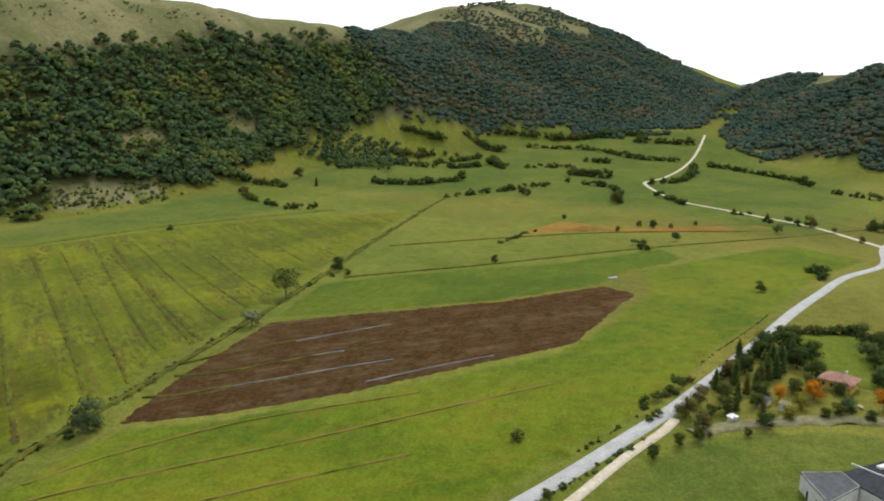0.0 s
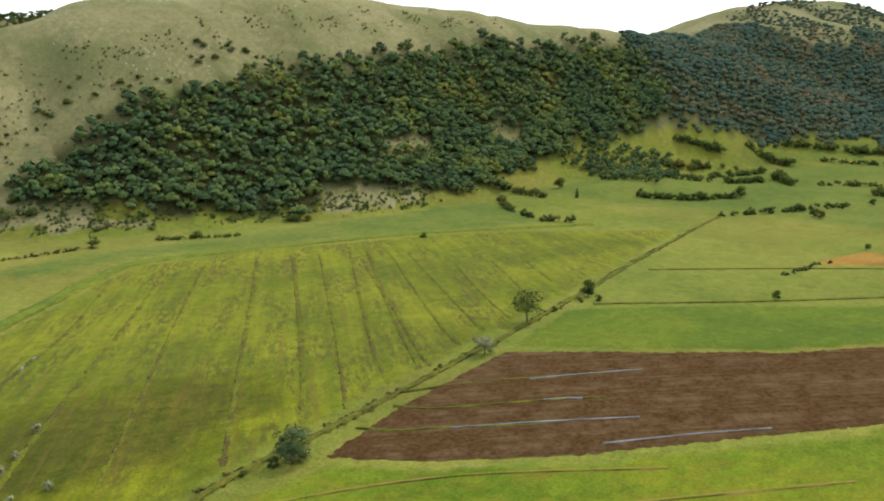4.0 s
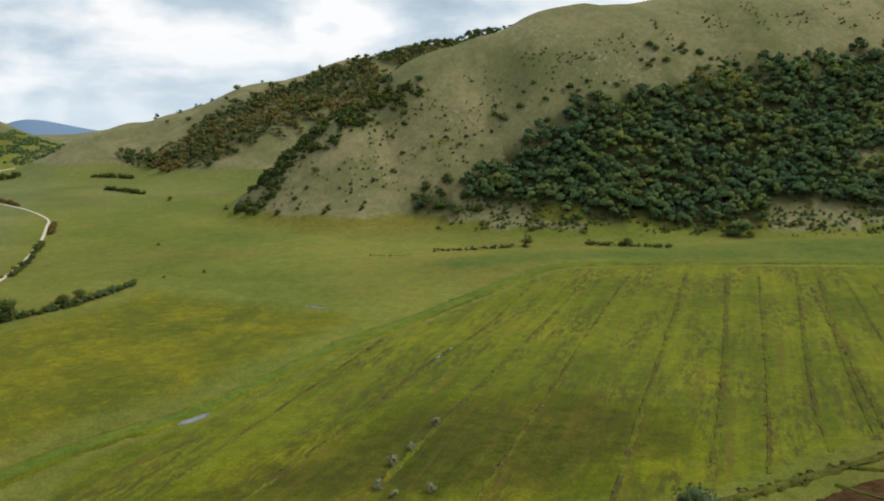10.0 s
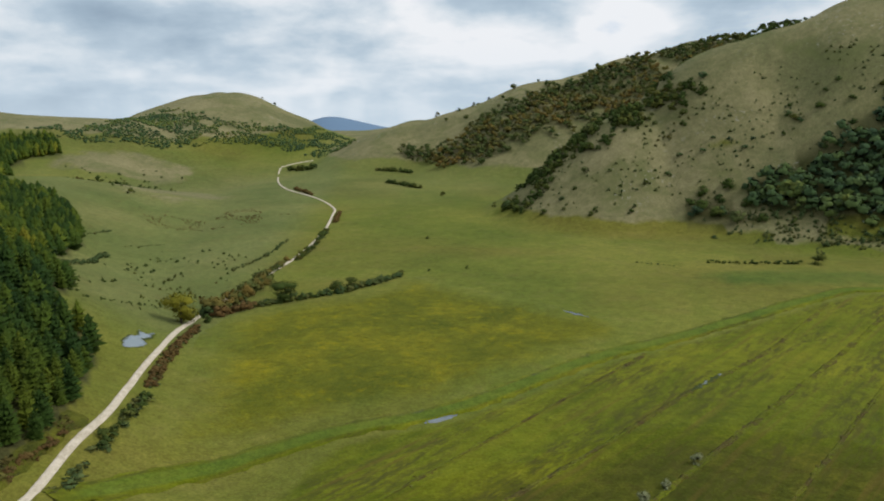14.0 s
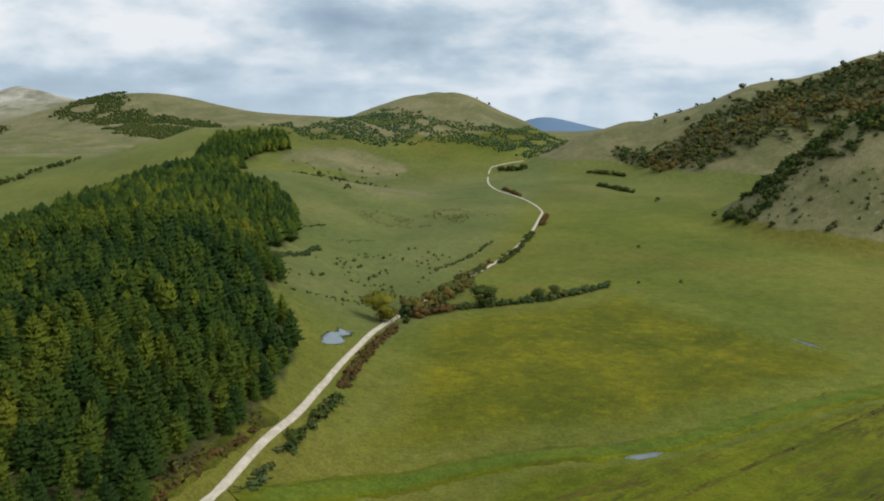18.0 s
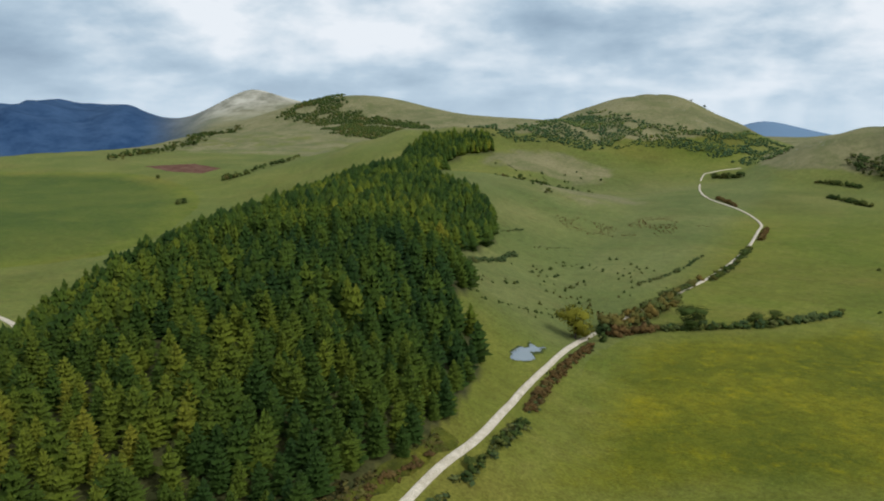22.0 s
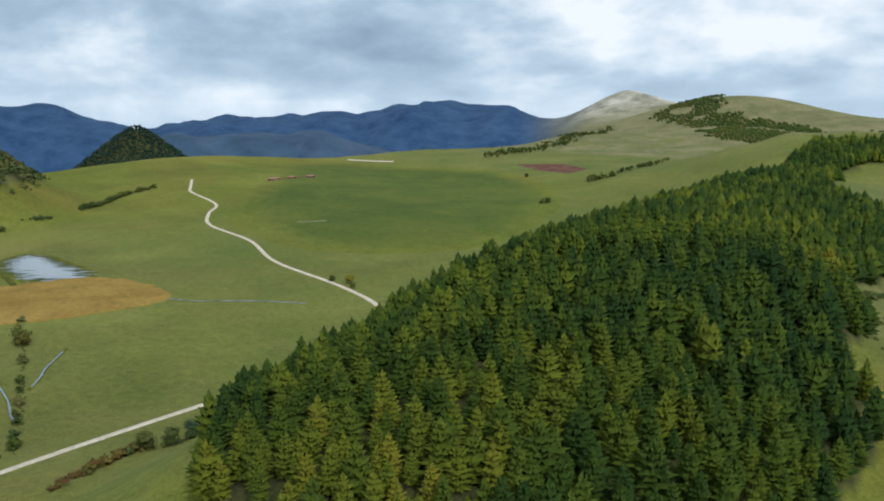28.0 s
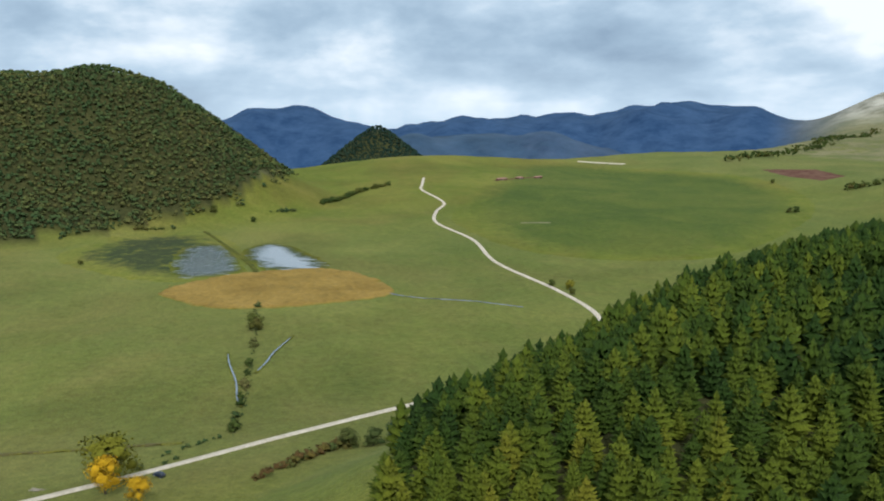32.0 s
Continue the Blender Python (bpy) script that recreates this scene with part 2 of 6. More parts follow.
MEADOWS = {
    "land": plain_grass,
    "meadow": drained(grass((0.112, 0.134, 0.002), (0.154, 0.174, 0.003), (0.206, 0.210, 0.006), (0.014, 0.2), (0.16, 0.14, 0.02), 0.4), 45.5),
    "bright": streaked((0.5, 0.0, 0.6), grass((0.094, 0.142, 0.002), (0.140, 0.182, 0.004), (0.195, 0.206, 0.006), (0.015, 0.15), (0.17, 0.13, 0.02), 0.5), (0.15, 0.12, 0.015), -52.0),
}


def broken(under, mark, cut):
    """A worn line in a meadow: brown growth in broken stretches, with the meadow's own grass between."""
    def paint(n, place):
        meadow = MEADOWS[under](n, place)
        run = n.noise(place, 0.09, 3.0, 0.6)
        spot = n.noise(place, 0.9, 3.0, 0.6)
        both = n.math("ADD", n.math("MULTIPLY", run, 0.6), n.math("MULTIPLY", spot, 0.4))
        return n.mix(n.ramp(both, (cut - 0.06, 0.0), (cut + 0.04, 0.9)), meadow, mark)
    return paint


M = {
    "land": material("land", land, 0.95, (0.8, 0.5, 0.6), fuzz=0.05),
    "plough": material("ploughed_soil", streaked((0.45, 0.0, 0.8), soil((0.040, 0.022, 0.009), (0.094, 0.053, 0.024), 0.6), (0.115, 0.078, 0.040), -52.4, (0.008, 0.5)), 0.95, (1.6, 1.0, 0.5)),
    "clay": material("red_clay", soil((0.095, 0.048, 0.034), (0.170, 0.100, 0.070), 0.05), 0.95, (1.0, 0.6, 0.3)),
    "crop": material("young_crop", blended(grass((0.080, 0.120, 0.003), (0.102, 0.142, 0.004), (0.130, 0.160, 0.006), (0.02, 0.3), (0.12, 0.14, 0.03), 0.25)), 0.95, (1.2, 0.5, 0.3), fuzz=0.05),
    "grazed": material("grazed_sward", blended(grass((0.080, 0.114, 0.012), (0.104, 0.136, 0.014), (0.134, 0.152, 0.018), (0.008, 0.08), (0.12, 0.12, 0.04), 0.35)), 0.95, (1.0, 0.5, 0.3), fuzz=0.05),
    "pasture": material("pasture", blended(grass((0.092, 0.130, 0.012), (0.116, 0.152, 0.015), (0.150, 0.170, 0.020), (0.012, 0.1))), 0.95, (1.0, 0.5, 0.3), fuzz=0.05),
    "meadow": material("meadow", blended(MEADOWS["meadow"]), 0.95, (1.0, 0.5, 0.4), fuzz=0.05),
    "sodden": material("sodden_meadow", blended(drained(grass((0.066, 0.076, 0.003), (0.088, 0.094, 0.004), (0.118, 0.116, 0.006), (0.03, 0.22), (0.09, 0.065, 0.018), 0.6), 45.5), "meadow", 0.5, 1.3), 0.95, (1.0, 0.5, 0.4), fuzz=0.03),
    "bright": material("bright_meadow", blended(MEADOWS["bright"]), 0.95, (1.0, 0.5, 0.4), fuzz=0.05),
    "drain": material("drain_grass", broken("meadow", (0.068, 0.048, 0.016), 0.54), 0.95, (1.5, 0.8, 0.5), fuzz=0.05),
    "faint": material("trodden_grass", broken("bright", (0.190, 0.145, 0.036), 0.44), 0.95, (1.5, 0.8, 0.5), fuzz=0.05),
    "faintpasture": material("trodden_pasture", broken("land", (0.10, 0.085, 0.035), 0.5), 0.95, (1.5, 0.8, 0.5), fuzz=0.05),
    "straw": material("straw_grass", grass((0.20, 0.19, 0.085), (0.27, 0.245, 0.12), (0.34, 0.30, 0.16), (0.05, 0.3), (0.15, 0.15, 0.05), 0.6), 0.95, (1.5, 0.6, 0.3), fuzz=0.05),
    "yellow": material("flowering_meadow", blended(grass((0.108, 0.120, 0.002), (0.150, 0.152, 0.003), (0.230, 0.205, 0.004), (0.024, 0.30), (0.29, 0.245, 0.003), 0.75)), 0.95, (1.0, 0.5, 0.4), fuzz=0.05),
    "lush": material("lush_grass", blended(grass((0.104, 0.150, 0.008), (0.132, 0.172, 0.010), (0.165, 0.190, 0.014), (0.03, 0.25), (0.13, 0.16, 0.03), 0.3), "meadow"), 0.95, (1.0, 0.5, 0.3), fuzz=0.05),
    "rough": material("rank_grass", grass((0.068, 0.075, 0.004), (0.110, 0.115, 0.008), (0.160, 0.155, 0.012), (0.10, 0.35), (0.12, 0.075, 0.03), 0.9), 0.95, (1.5, 0.8, 0.5), fuzz=0.05),
    "orange": material("rusty_grass", grass((0.22, 0.125, 0.020), (0.31, 0.155, 0.020), (0.34, 0.20, 0.035), (0.02, 0.2)), 0.95, (1.0, 0.5, 0.4), fuzz=0.05),
    "reed": material("reeds", blended(grass((0.30, 0.185, 0.030), (0.38, 0.240, 0.045), (0.44, 0.28, 0.060), (0.03, 0.25), (0.16, 0.14, 0.05), 0.5), "land", 0.3, 0.4), 0.95, (1.2, 1.0, 0.8), fuzz=0.05),
    "asphalt": material("asphalt", soil((0.33, 0.33, 0.325), (0.44, 0.435, 0.425), 0.25), 0.85, (3.0, 0.3, 0.05)),
    "gravel": material("gravel_track", soil((0.42, 0.36, 0.27), (0.62, 0.55, 0.44), 0.35), 0.95, (3.0, 0.5, 0.1)),
    "water": material("water", lambda n, p: n.ramp(n.noise(p, 0.08, 4.0, 0.6), (0.4, (0.07, 0.085, 0.09)), (0.6, (0.16, 0.18, 0.185))), 0.10, (0.5, 0.05, 0.1), 1.0),
    "shallows": material("shallow_water", shallows, 0.1, (0.5, 0.05, 0.1)),
    "mud": material("wet_mud", blended(broken("land", (0.024, 0.036, 0.016), 0.44), "land", 0.60, 1.6), 0.9, (1.0, 0.3, 0.2), 0.0, fuzz=0.05),
    "pine": material("pine_needles", leaves((0.0, (0.018, 0.040, 0.013)), (0.35, (0.034, 0.062, 0.012)), (0.6, (0.062, 0.092, 0.013)), (0.85, (0.112, 0.136, 0.015)), (1.0, (0.165, 0.162, 0.018)), grain=(0.9, 3.2)), 0.8, (5.0, 0.8, 0.25), fuzz=0.02),
    "sombre": material("sombre_leaves", leaves((0.0, (0.014, 0.028, 0.020)), (0.6, (0.022, 0.038, 0.024)), (1.0, (0.036, 0.048, 0.026))), 0.85),
    # far woods: haze painted in as bluer greens and a bluish sheen
    "distant": material("haze_tinted_leaves", leaves((0.0, (0.034, 0.060, 0.046)), (0.45, (0.050, 0.080, 0.052)), (0.72, (0.080, 0.090, 0.050)), (1.0, (0.125, 0.090, 0.046))), 0.85, fuzz=0.07, fuzz_tint=(0.72, 0.86, 1.0)),
    "dusky": material("dusky_leaves", leaves((0.0, (0.042, 0.074, 0.028)), (0.45, (0.066, 0.092, 0.032)), (0.75, (0.104, 0.110, 0.034)), (1.0, (0.116, 0.098, 0.036))), 0.85, fuzz=0.02),
    "autumn": material("autumn_leaves", leaves((0.0, (0.042, 0.070, 0.024)), (0.45, (0.075, 0.090, 0.026)), (0.75, (0.125, 0.100, 0.026)), (1.0, (0.165, 0.105, 0.028))), 0.85, fuzz=0.02),
    # the oaks' bluish sheen tint stands in for haze on the slope
    "oak": material("oak_leaves", leaves((0.0, (0.038, 0.066, 0.032)), (0.4, (0.056, 0.092, 0.034)), (0.75, (0.090, 0.120, 0.032)), (0.95, (0.140, 0.150, 0.030)), (1.0, (0.150, 0.126, 0.032))), 0.85, fuzz=0.05, fuzz_tint=(0.85, 0.95, 1.0)),
    "hedge": material("hedge_leaves", leaves((0.0, (0.032, 0.052, 0.016)), (0.5, (0.052, 0.074, 0.018)), (0.8, (0.080, 0.086, 0.020)), (1.0, (0.098, 0.074, 0.024))), 0.85, fuzz=0.02),
    "rust": material("rusty_leaves", leaves((0.0, (0.080, 0.054, 0.022)), (0.5, (0.115, 0.070, 0.025)), (1.0, (0.095, 0.085, 0.028))), 0.85, fuzz=0.02),
    "gold": material("golden_leaves", leaves((0.0, (0.42, 0.25, 0.012)), (0.5, (0.50, 0.30, 0.015)), (1.0, (0.38, 0.24, 0.015))), 0.8, fuzz=0.02),
    "flame": material("orange_leaves", leaves((0.0, (0.40, 0.13, 0.012)), (1.0, (0.50, 0.20, 0.015))), 0.8, fuzz=0.02),
    "silver": material("silver_leaves", leaves((0.0, (0.15, 0.17, 0.085)), (1.0, (0.24, 0.24, 0.12))), 0.8, fuzz=0.02),
    "pale": material("pale_leaves", leaves((0.0, (0.10, 0.13, 0.03)), (1.0, (0.15, 0.16, 0.04))), 0.8, fuzz=0.02),
    "willow": material("willow_leaves", leaves((0.0, (0.060, 0.090, 0.036)), (1.0, (0.090, 0.120, 0.050))), 0.8, fuzz=0.02),
    "lime": material("olive_leaves", leaves((0.0, (0.140, 0.145, 0.018)), (1.0, (0.195, 0.175, 0.022))), 0.8, fuzz=0.02),
    "rank": material("rank_grass_blades", leaves((0.0, (0.060, 0.050, 0.018)), (0.5, (0.095, 0.078, 0.024)), (1.0, (0.120, 0.120, 0.030))), 0.9, fuzz=0.02),
    "reedleaf": material("reed_leaves", leaves((0.0, (0.24, 0.160, 0.042)), (1.0, (0.33, 0.225, 0.065))), 0.9, fuzz=0.02),
    "plaster": material("white_plaster", soil((0.52, 0.50, 0.46), (0.70, 0.68, 0.64), 0.8), 0.9, (4.0, 0.2, 0.03)),
    "ochre": material("yellow_plaster", soil((0.55, 0.34, 0.06), (0.68, 0.44, 0.09), 0.8), 0.9, (4.0, 0.2, 0.03)),
    "tiles": material("roof_tiles", soil((0.24, 0.13, 0.10), (0.42, 0.26, 0.20), 1.2), 0.9, (5.0, 0.5, 0.06)),
    "slab": material("grey_roofing", soil((0.075, 0.078, 0.085), (0.125, 0.127, 0.132), 0.5), 0.85, (2.0, 0.3, 0.05)),
    "slate": material("dark_roofing", soil((0.035, 0.037, 0.042), (0.065, 0.068, 0.075), 0.6), 0.7, (2.0, 0.3, 0.05)),
    "coping": material("crumbled_edge", soil((0.14, 0.14, 0.14), (0.62, 0.60, 0.57), 1.6), 0.9, (4.0, 0.4, 0.04)),
    "sheet": material("pale_sheet_metal", soil((0.45, 0.46, 0.46), (0.60, 0.61, 0.60), 0.7), 0.5, (2.0, 0.2, 0.03), 0.5),
    # near-black colour that paints the shade inside a doorway
    "dark": material("doorway_shade", lambda n, p: (0.02, 0.02, 0.02), 0.6),
    "glass": material("window_glass", lambda n, p: (0.03, 0.035, 0.04), 0.05, None, 1.0),
    "paint": material("blue_car_paint", lambda n, p: (0.012, 0.022, 0.05), 0.25, None, 0.6),
    "tyre": material("tyre_rubber", lambda n, p: (0.02, 0.02, 0.02), 0.8),
    "chrome": material("wheel_metal", lambda n, p: (0.45, 0.45, 0.46), 0.35, None, 0.8),
    "lamp": material("lamp_lens", lambda n, p: (0.5, 0.5, 0.5), 0.2, None, 0.8),
    "wood": material("weathered_wood", soil((0.30, 0.26, 0.20), (0.48, 0.43, 0.35), 2.0), 0.9, (6.0, 0.4, 0.03)),
    "bark": material("bark", soil((0.05, 0.04, 0.03), (0.13, 0.10, 0.08), 2.0), 0.95, (6.0, 0.6, 0.05)),
}


# ---- mesh helpers ----
def soft_normals(v, t, mid=0.45, tall=1.0, rise=0.25, keep=0.4):
    """Shading directions of foliage: mostly away from the middle of the crown, partly each tuft's own."""
    face = np.cross(v[t[:, 1]] - v[t[:, 0]], v[t[:, 2]] - v[t[:, 0]])
    own = np.zeros_like(v)
    for k in range(3):
        np.add.at(own, t[:, k], face)
    unit = lambda q: q / np.maximum(np.linalg.norm(q, axis=1), 1e-9)[:, None]
    out = unit((v - [0, 0, mid]) * [1, 1, tall]) + [0, 0, rise]
    return unit(unit(out) * (1 - keep) + unit(own) * keep)


def mesh_of(name, verts, tris, mat, tint=None, normals=None):
    verts, tris = np.asarray(verts, np.float32), np.asarray(tris, np.int32)
    me = bpy.data.meshes.new(name)
    me.vertices.add(len(verts))
    me.vertices.foreach_set("co", verts.ravel())
    me.loops.add(tris.size)
    me.loops.foreach_set("vertex_index", tris.ravel())
    me.polygons.add(len(tris))
    me.polygons.foreach_set("loop_start", np.arange(0, tris.size, 3, dtype=np.int32))
    me.update(calc_edges=True)
    me.validate()
    if tint is not None:
        me.attributes.new("tint", "FLOAT", "POINT").data.foreach_set("value", np.asarray(tint, np.float32))
    me.materials.append(mat)
    if normals is not None:
        smooth(me)
        me.normals_split_custom_set_from_vertices(normals)
    return me


def smooth(me):
    me.polygons.foreach_set("use_smooth", np.ones(len(me.polygons), bool))
    return me


def inside(poly, x, y):
    poly = np.asarray(poly, float)
    hit = np.zeros(np.shape(x), bool)
    for (x0, y0), (x1, y1) in zip(poly, np.roll(poly, -1, 0)):
        if y0 != y1:
            hit ^= ((y0 > y) != (y1 > y)) & (x < (x1 - x0) * (y - y0) / (y1 - y0) + x0)
    return hit


def curve_through(points, step=6.0, closed=False):
    """A smooth line through the corners, with a point about every step metres."""
    p = np.asarray(points, float)
    q = np.vstack([p[-1], p, p[:2]]) if closed else np.vstack([2 * p[0] - p[1], p, 2 * p[-1] - p[-2]])
    out = []
    for a, b, c, d in zip(q, q[1:], q[2:], q[3:]):
        for k in np.linspace(0, 1, max(2, int(np.hypot(*(c - b)) / step) + 1))[:-1]:
            out.append(0.5 * (2 * b + (c - a) * k + (2 * a - 5 * b + 4 * c - d) * k * k + (3 * b - a - 3 * c + d) * k ** 3))
    if not closed:
        out.append(p[-1])
    return np.array(out)


def drape(name, corners, mat, step=8.0, lift=0.25, bend=True, ragged=0.0, seed=1, relief=None, fade=8.0):
    """A sheet of land cover laid over the ground inside the given outline."""
    from mathutils.geometry import delaunay_2d_cdt
    edge = curve_through(corners, step, True) if bend else np.vstack([np.linspace(a, b, max(2, int(np.hypot(b[0] - a[0], b[1] - a[1]) / step)))[:-1] for a, b in zip(np.asarray(corners, float), np.roll(np.asarray(corners, float), -1, 0))])
    rng = np.random.RandomState(seed)
    if ragged:
        edge = edge + rng.normal(0, ragged, edge.shape)
    low, high = edge.min(0), edge.max(0)
    gx, gy = np.meshgrid(np.arange(low[0], high[0], step), np.arange(low[1], high[1], step))
    gx, gy = gx.ravel() + rng.uniform(-0.2, 0.2, gx.size) * step, gy.ravel() + rng.uniform(-0.2, 0.2, gx.size) * step
    keep = inside(edge, gx, gy)
    pts = np.vstack([edge, np.c_[gx[keep], gy[keep]]])
    n = len(edge)
    v, _, f, *_ = delaunay_2d_cdt([Vector(p) for p in pts], [(k, (k + 1) % n) for k in range(n)], [], 1, 0.01)
    v = np.array([tuple(p) for p in v])
    z = height(v[:, 0], v[:, 1]) + lift
    if relief is not None:
        z = z + relief(v[:, 0], v[:, 1])
    faces = [tuple(t) for t in f if len(t) == 3]
    area = lambda t: (v[t[1]][0] - v[t[0]][0]) * (v[t[2]][1] - v[t[0]][1]) - (v[t[1]][1] - v[t[0]][1]) * (v[t[2]][0] - v[t[0]][0])
    turned = [t if area(t) > 0 else t[::-1] for t in faces]
    gap = np.array([np.hypot(edge[:, 0] - x, edge[:, 1] - y).min() for x, y in v])
    z = z - (lift + 0.12) * np.clip(1 - gap / (0.5 * step), 0, 1)
    full = np.c_[v, z]
    me = smooth(mesh_of(name, full, np.array(turned), mat))
    me.attributes.new("inner", "FLOAT", "POINT").data.foreach_set("value", np.clip(gap / fade, 0, 1).astype(np.float32))
    return me


def ribbon(name, line, width, mat, lift=0.3, step=5.0, crown=0.06, ragged=0.0, seed=1, bend=True, drop=0.4):
    """A strip of even width along a line, following the ground."""
    p = curve_through(line, step) if bend else np.asarray(line, float)
    rng = np.random.RandomState(seed)
    d = np.gradient(p, axis=0)
    side = np.c_[-d[:, 1], d[:, 0]] / np.hypot(d[:, 0], d[:, 1])[:, None]
    cols = []
    for k, u in enumerate((-0.5, -0.38, -0.15, 0.15, 0.38, 0.5)):
        w = width * u + (rng.normal(0, ragged, len(p)) if k in (0, 5) else 0)
        q = p + side * np.reshape(w, (-1, 1))
        cols.append(np.c_[q, height(q[:, 0], q[:, 1]) + lift + crown * (1 - (2 * u) ** 2) - (min(drop, lift + 0.15) if k in (0, 5) else 0)])
    v = np.stack(cols, 1).reshape(-1, 3)
    tris = []
    for r in range(len(p) - 1):
        for c in range(5):
            a, b = r * 6 + c, r * 6 + c + 1
            tris += [(a, b, b + 6), (a, b + 6, a + 6)]
    me = mesh_of(name, v, np.array(tris)[:, ::-1], mat)
    me.attributes.new("inner", "FLOAT", "POINT").data.foreach_set("value", np.outer(np.clip(np.minimum(np.arange(len(p)), np.arange(len(p))[::-1]) / 4, 0, 1), [0.0, 0.1, 1.0, 1.0, 0.1, 0.0]).ravel().astype(np.float32))
    return smooth(me)


# ---- relief of the land ----
def ease(v):
    v = np.clip(v, 0.0, 1.0)
    return v * v * (3 - 2 * v)


def wave(x, y, size, seed):
    """Smooth rolling noise, about -1 to 1, as a sum of crossed sines."""
    rng = np.random.RandomState(seed)
    total = np.zeros_like(x, dtype=float)
    for k in range(7):
        a, p, s = rng.uniform(0, 2 * np.pi), rng.uniform(0, 2 * np.pi), rng.uniform(0.6, 1.7)
        total = total + np.sin((x * np.cos(a) + y * np.sin(a)) * 2 * np.pi * s / size + p)
    return total / 3.0


def knoll(x, y, cx, cy, height, rx, ry=None, turn=0.0, sharp=1.0):
    """A rounded hill with its radii along and across the turn (degrees)."""
    ry = ry or rx
    c, s = math.cos(radians(turn)), math.sin(radians(turn))
    u, v = ((x - cx) * c + (y - cy) * s) / rx, (-(x - cx) * s + (y - cy) * c) / ry
    return height * np.exp(-((u * u + v * v) ** sharp))


def ridge(x, y, crest, round_top=0.12):
    """A long hill: crest corners of (x, y, height, half width), with a rounded top and a flat foot."""
    best = np.full(np.shape(x), 0.0)
    for (x0, y0, h0, w0), (x1, y1, h1, w1) in zip(crest, crest[1:]):
        dx, dy = x1 - x0, y1 - y0
        k = np.clip(((x - x0) * dx + (y - y0) * dy) / (dx * dx + dy * dy), 0, 1)
        d = np.hypot(x - x0 - k * dx, y - y0 - k * dy) / (w0 + k * (w1 - w0))
        d = np.sqrt(d * d + round_top ** 2) - round_top
        lift = np.clip(1 - d, 0, 1)
        shape = 0.45 * lift + 0.55 * ease(lift)
        best = np.maximum(best, (h0 + k * (h1 - h0)) * shape)
    return best


MAIN_HILL = [(222, 745, 26, 45), (300, 742, 86, 124), (400, 765, 152, 176), (520, 755, 190, 240), (680, 715, 208, 268),
             (860, 690, 212, 265), (1020, 605, 206, 250), (1190, 490, 176, 200)]
NORTH_RIDGE = [(10, 1330, 2, 60), (140, 1250, 58, 170), (330, 1220, 118, 240), (560, 1220, 180, 290), (850, 1240, 218, 350), (1300, 1240, 216, 400)]
EAST_MOUNTAIN = [(1190, 490, 172, 210), (1500, 520, 152, 400), (1800, 470, 192, 500), (2040, 420, 213, 560), (2300, 300, 140, 540), (2550, 80, 15, 300)]
SOUTH_MOUNTAIN = [(1250, -420, 130, 270), (1460, -360, 104, 250), (1680, -260, 60, 200), (1820, -180, 20, 120)]
PINE_RIDGE = [(-30, 205, 12, 60), (-95, 258, 40, 98), (-140, 345, 56, 112), (-212, 480, 64, 128), (-251, 640, 66, 143), (-288, 800, 66, 165), (-345, 980, 42, 185), (-410, 1180, 22, 200)]
WEST_HILL = [(-1240, 365, 8, 50), (-1215, 270, 48, 120), (-1150, 120, 180, 290), (-1140, 0, 170, 320), (-1250, -250, 150, 400)]
SHELF = [(-520, 1270, 55, 300), (-300, 1340, 72, 270), (-150, 1400, 66, 240)]


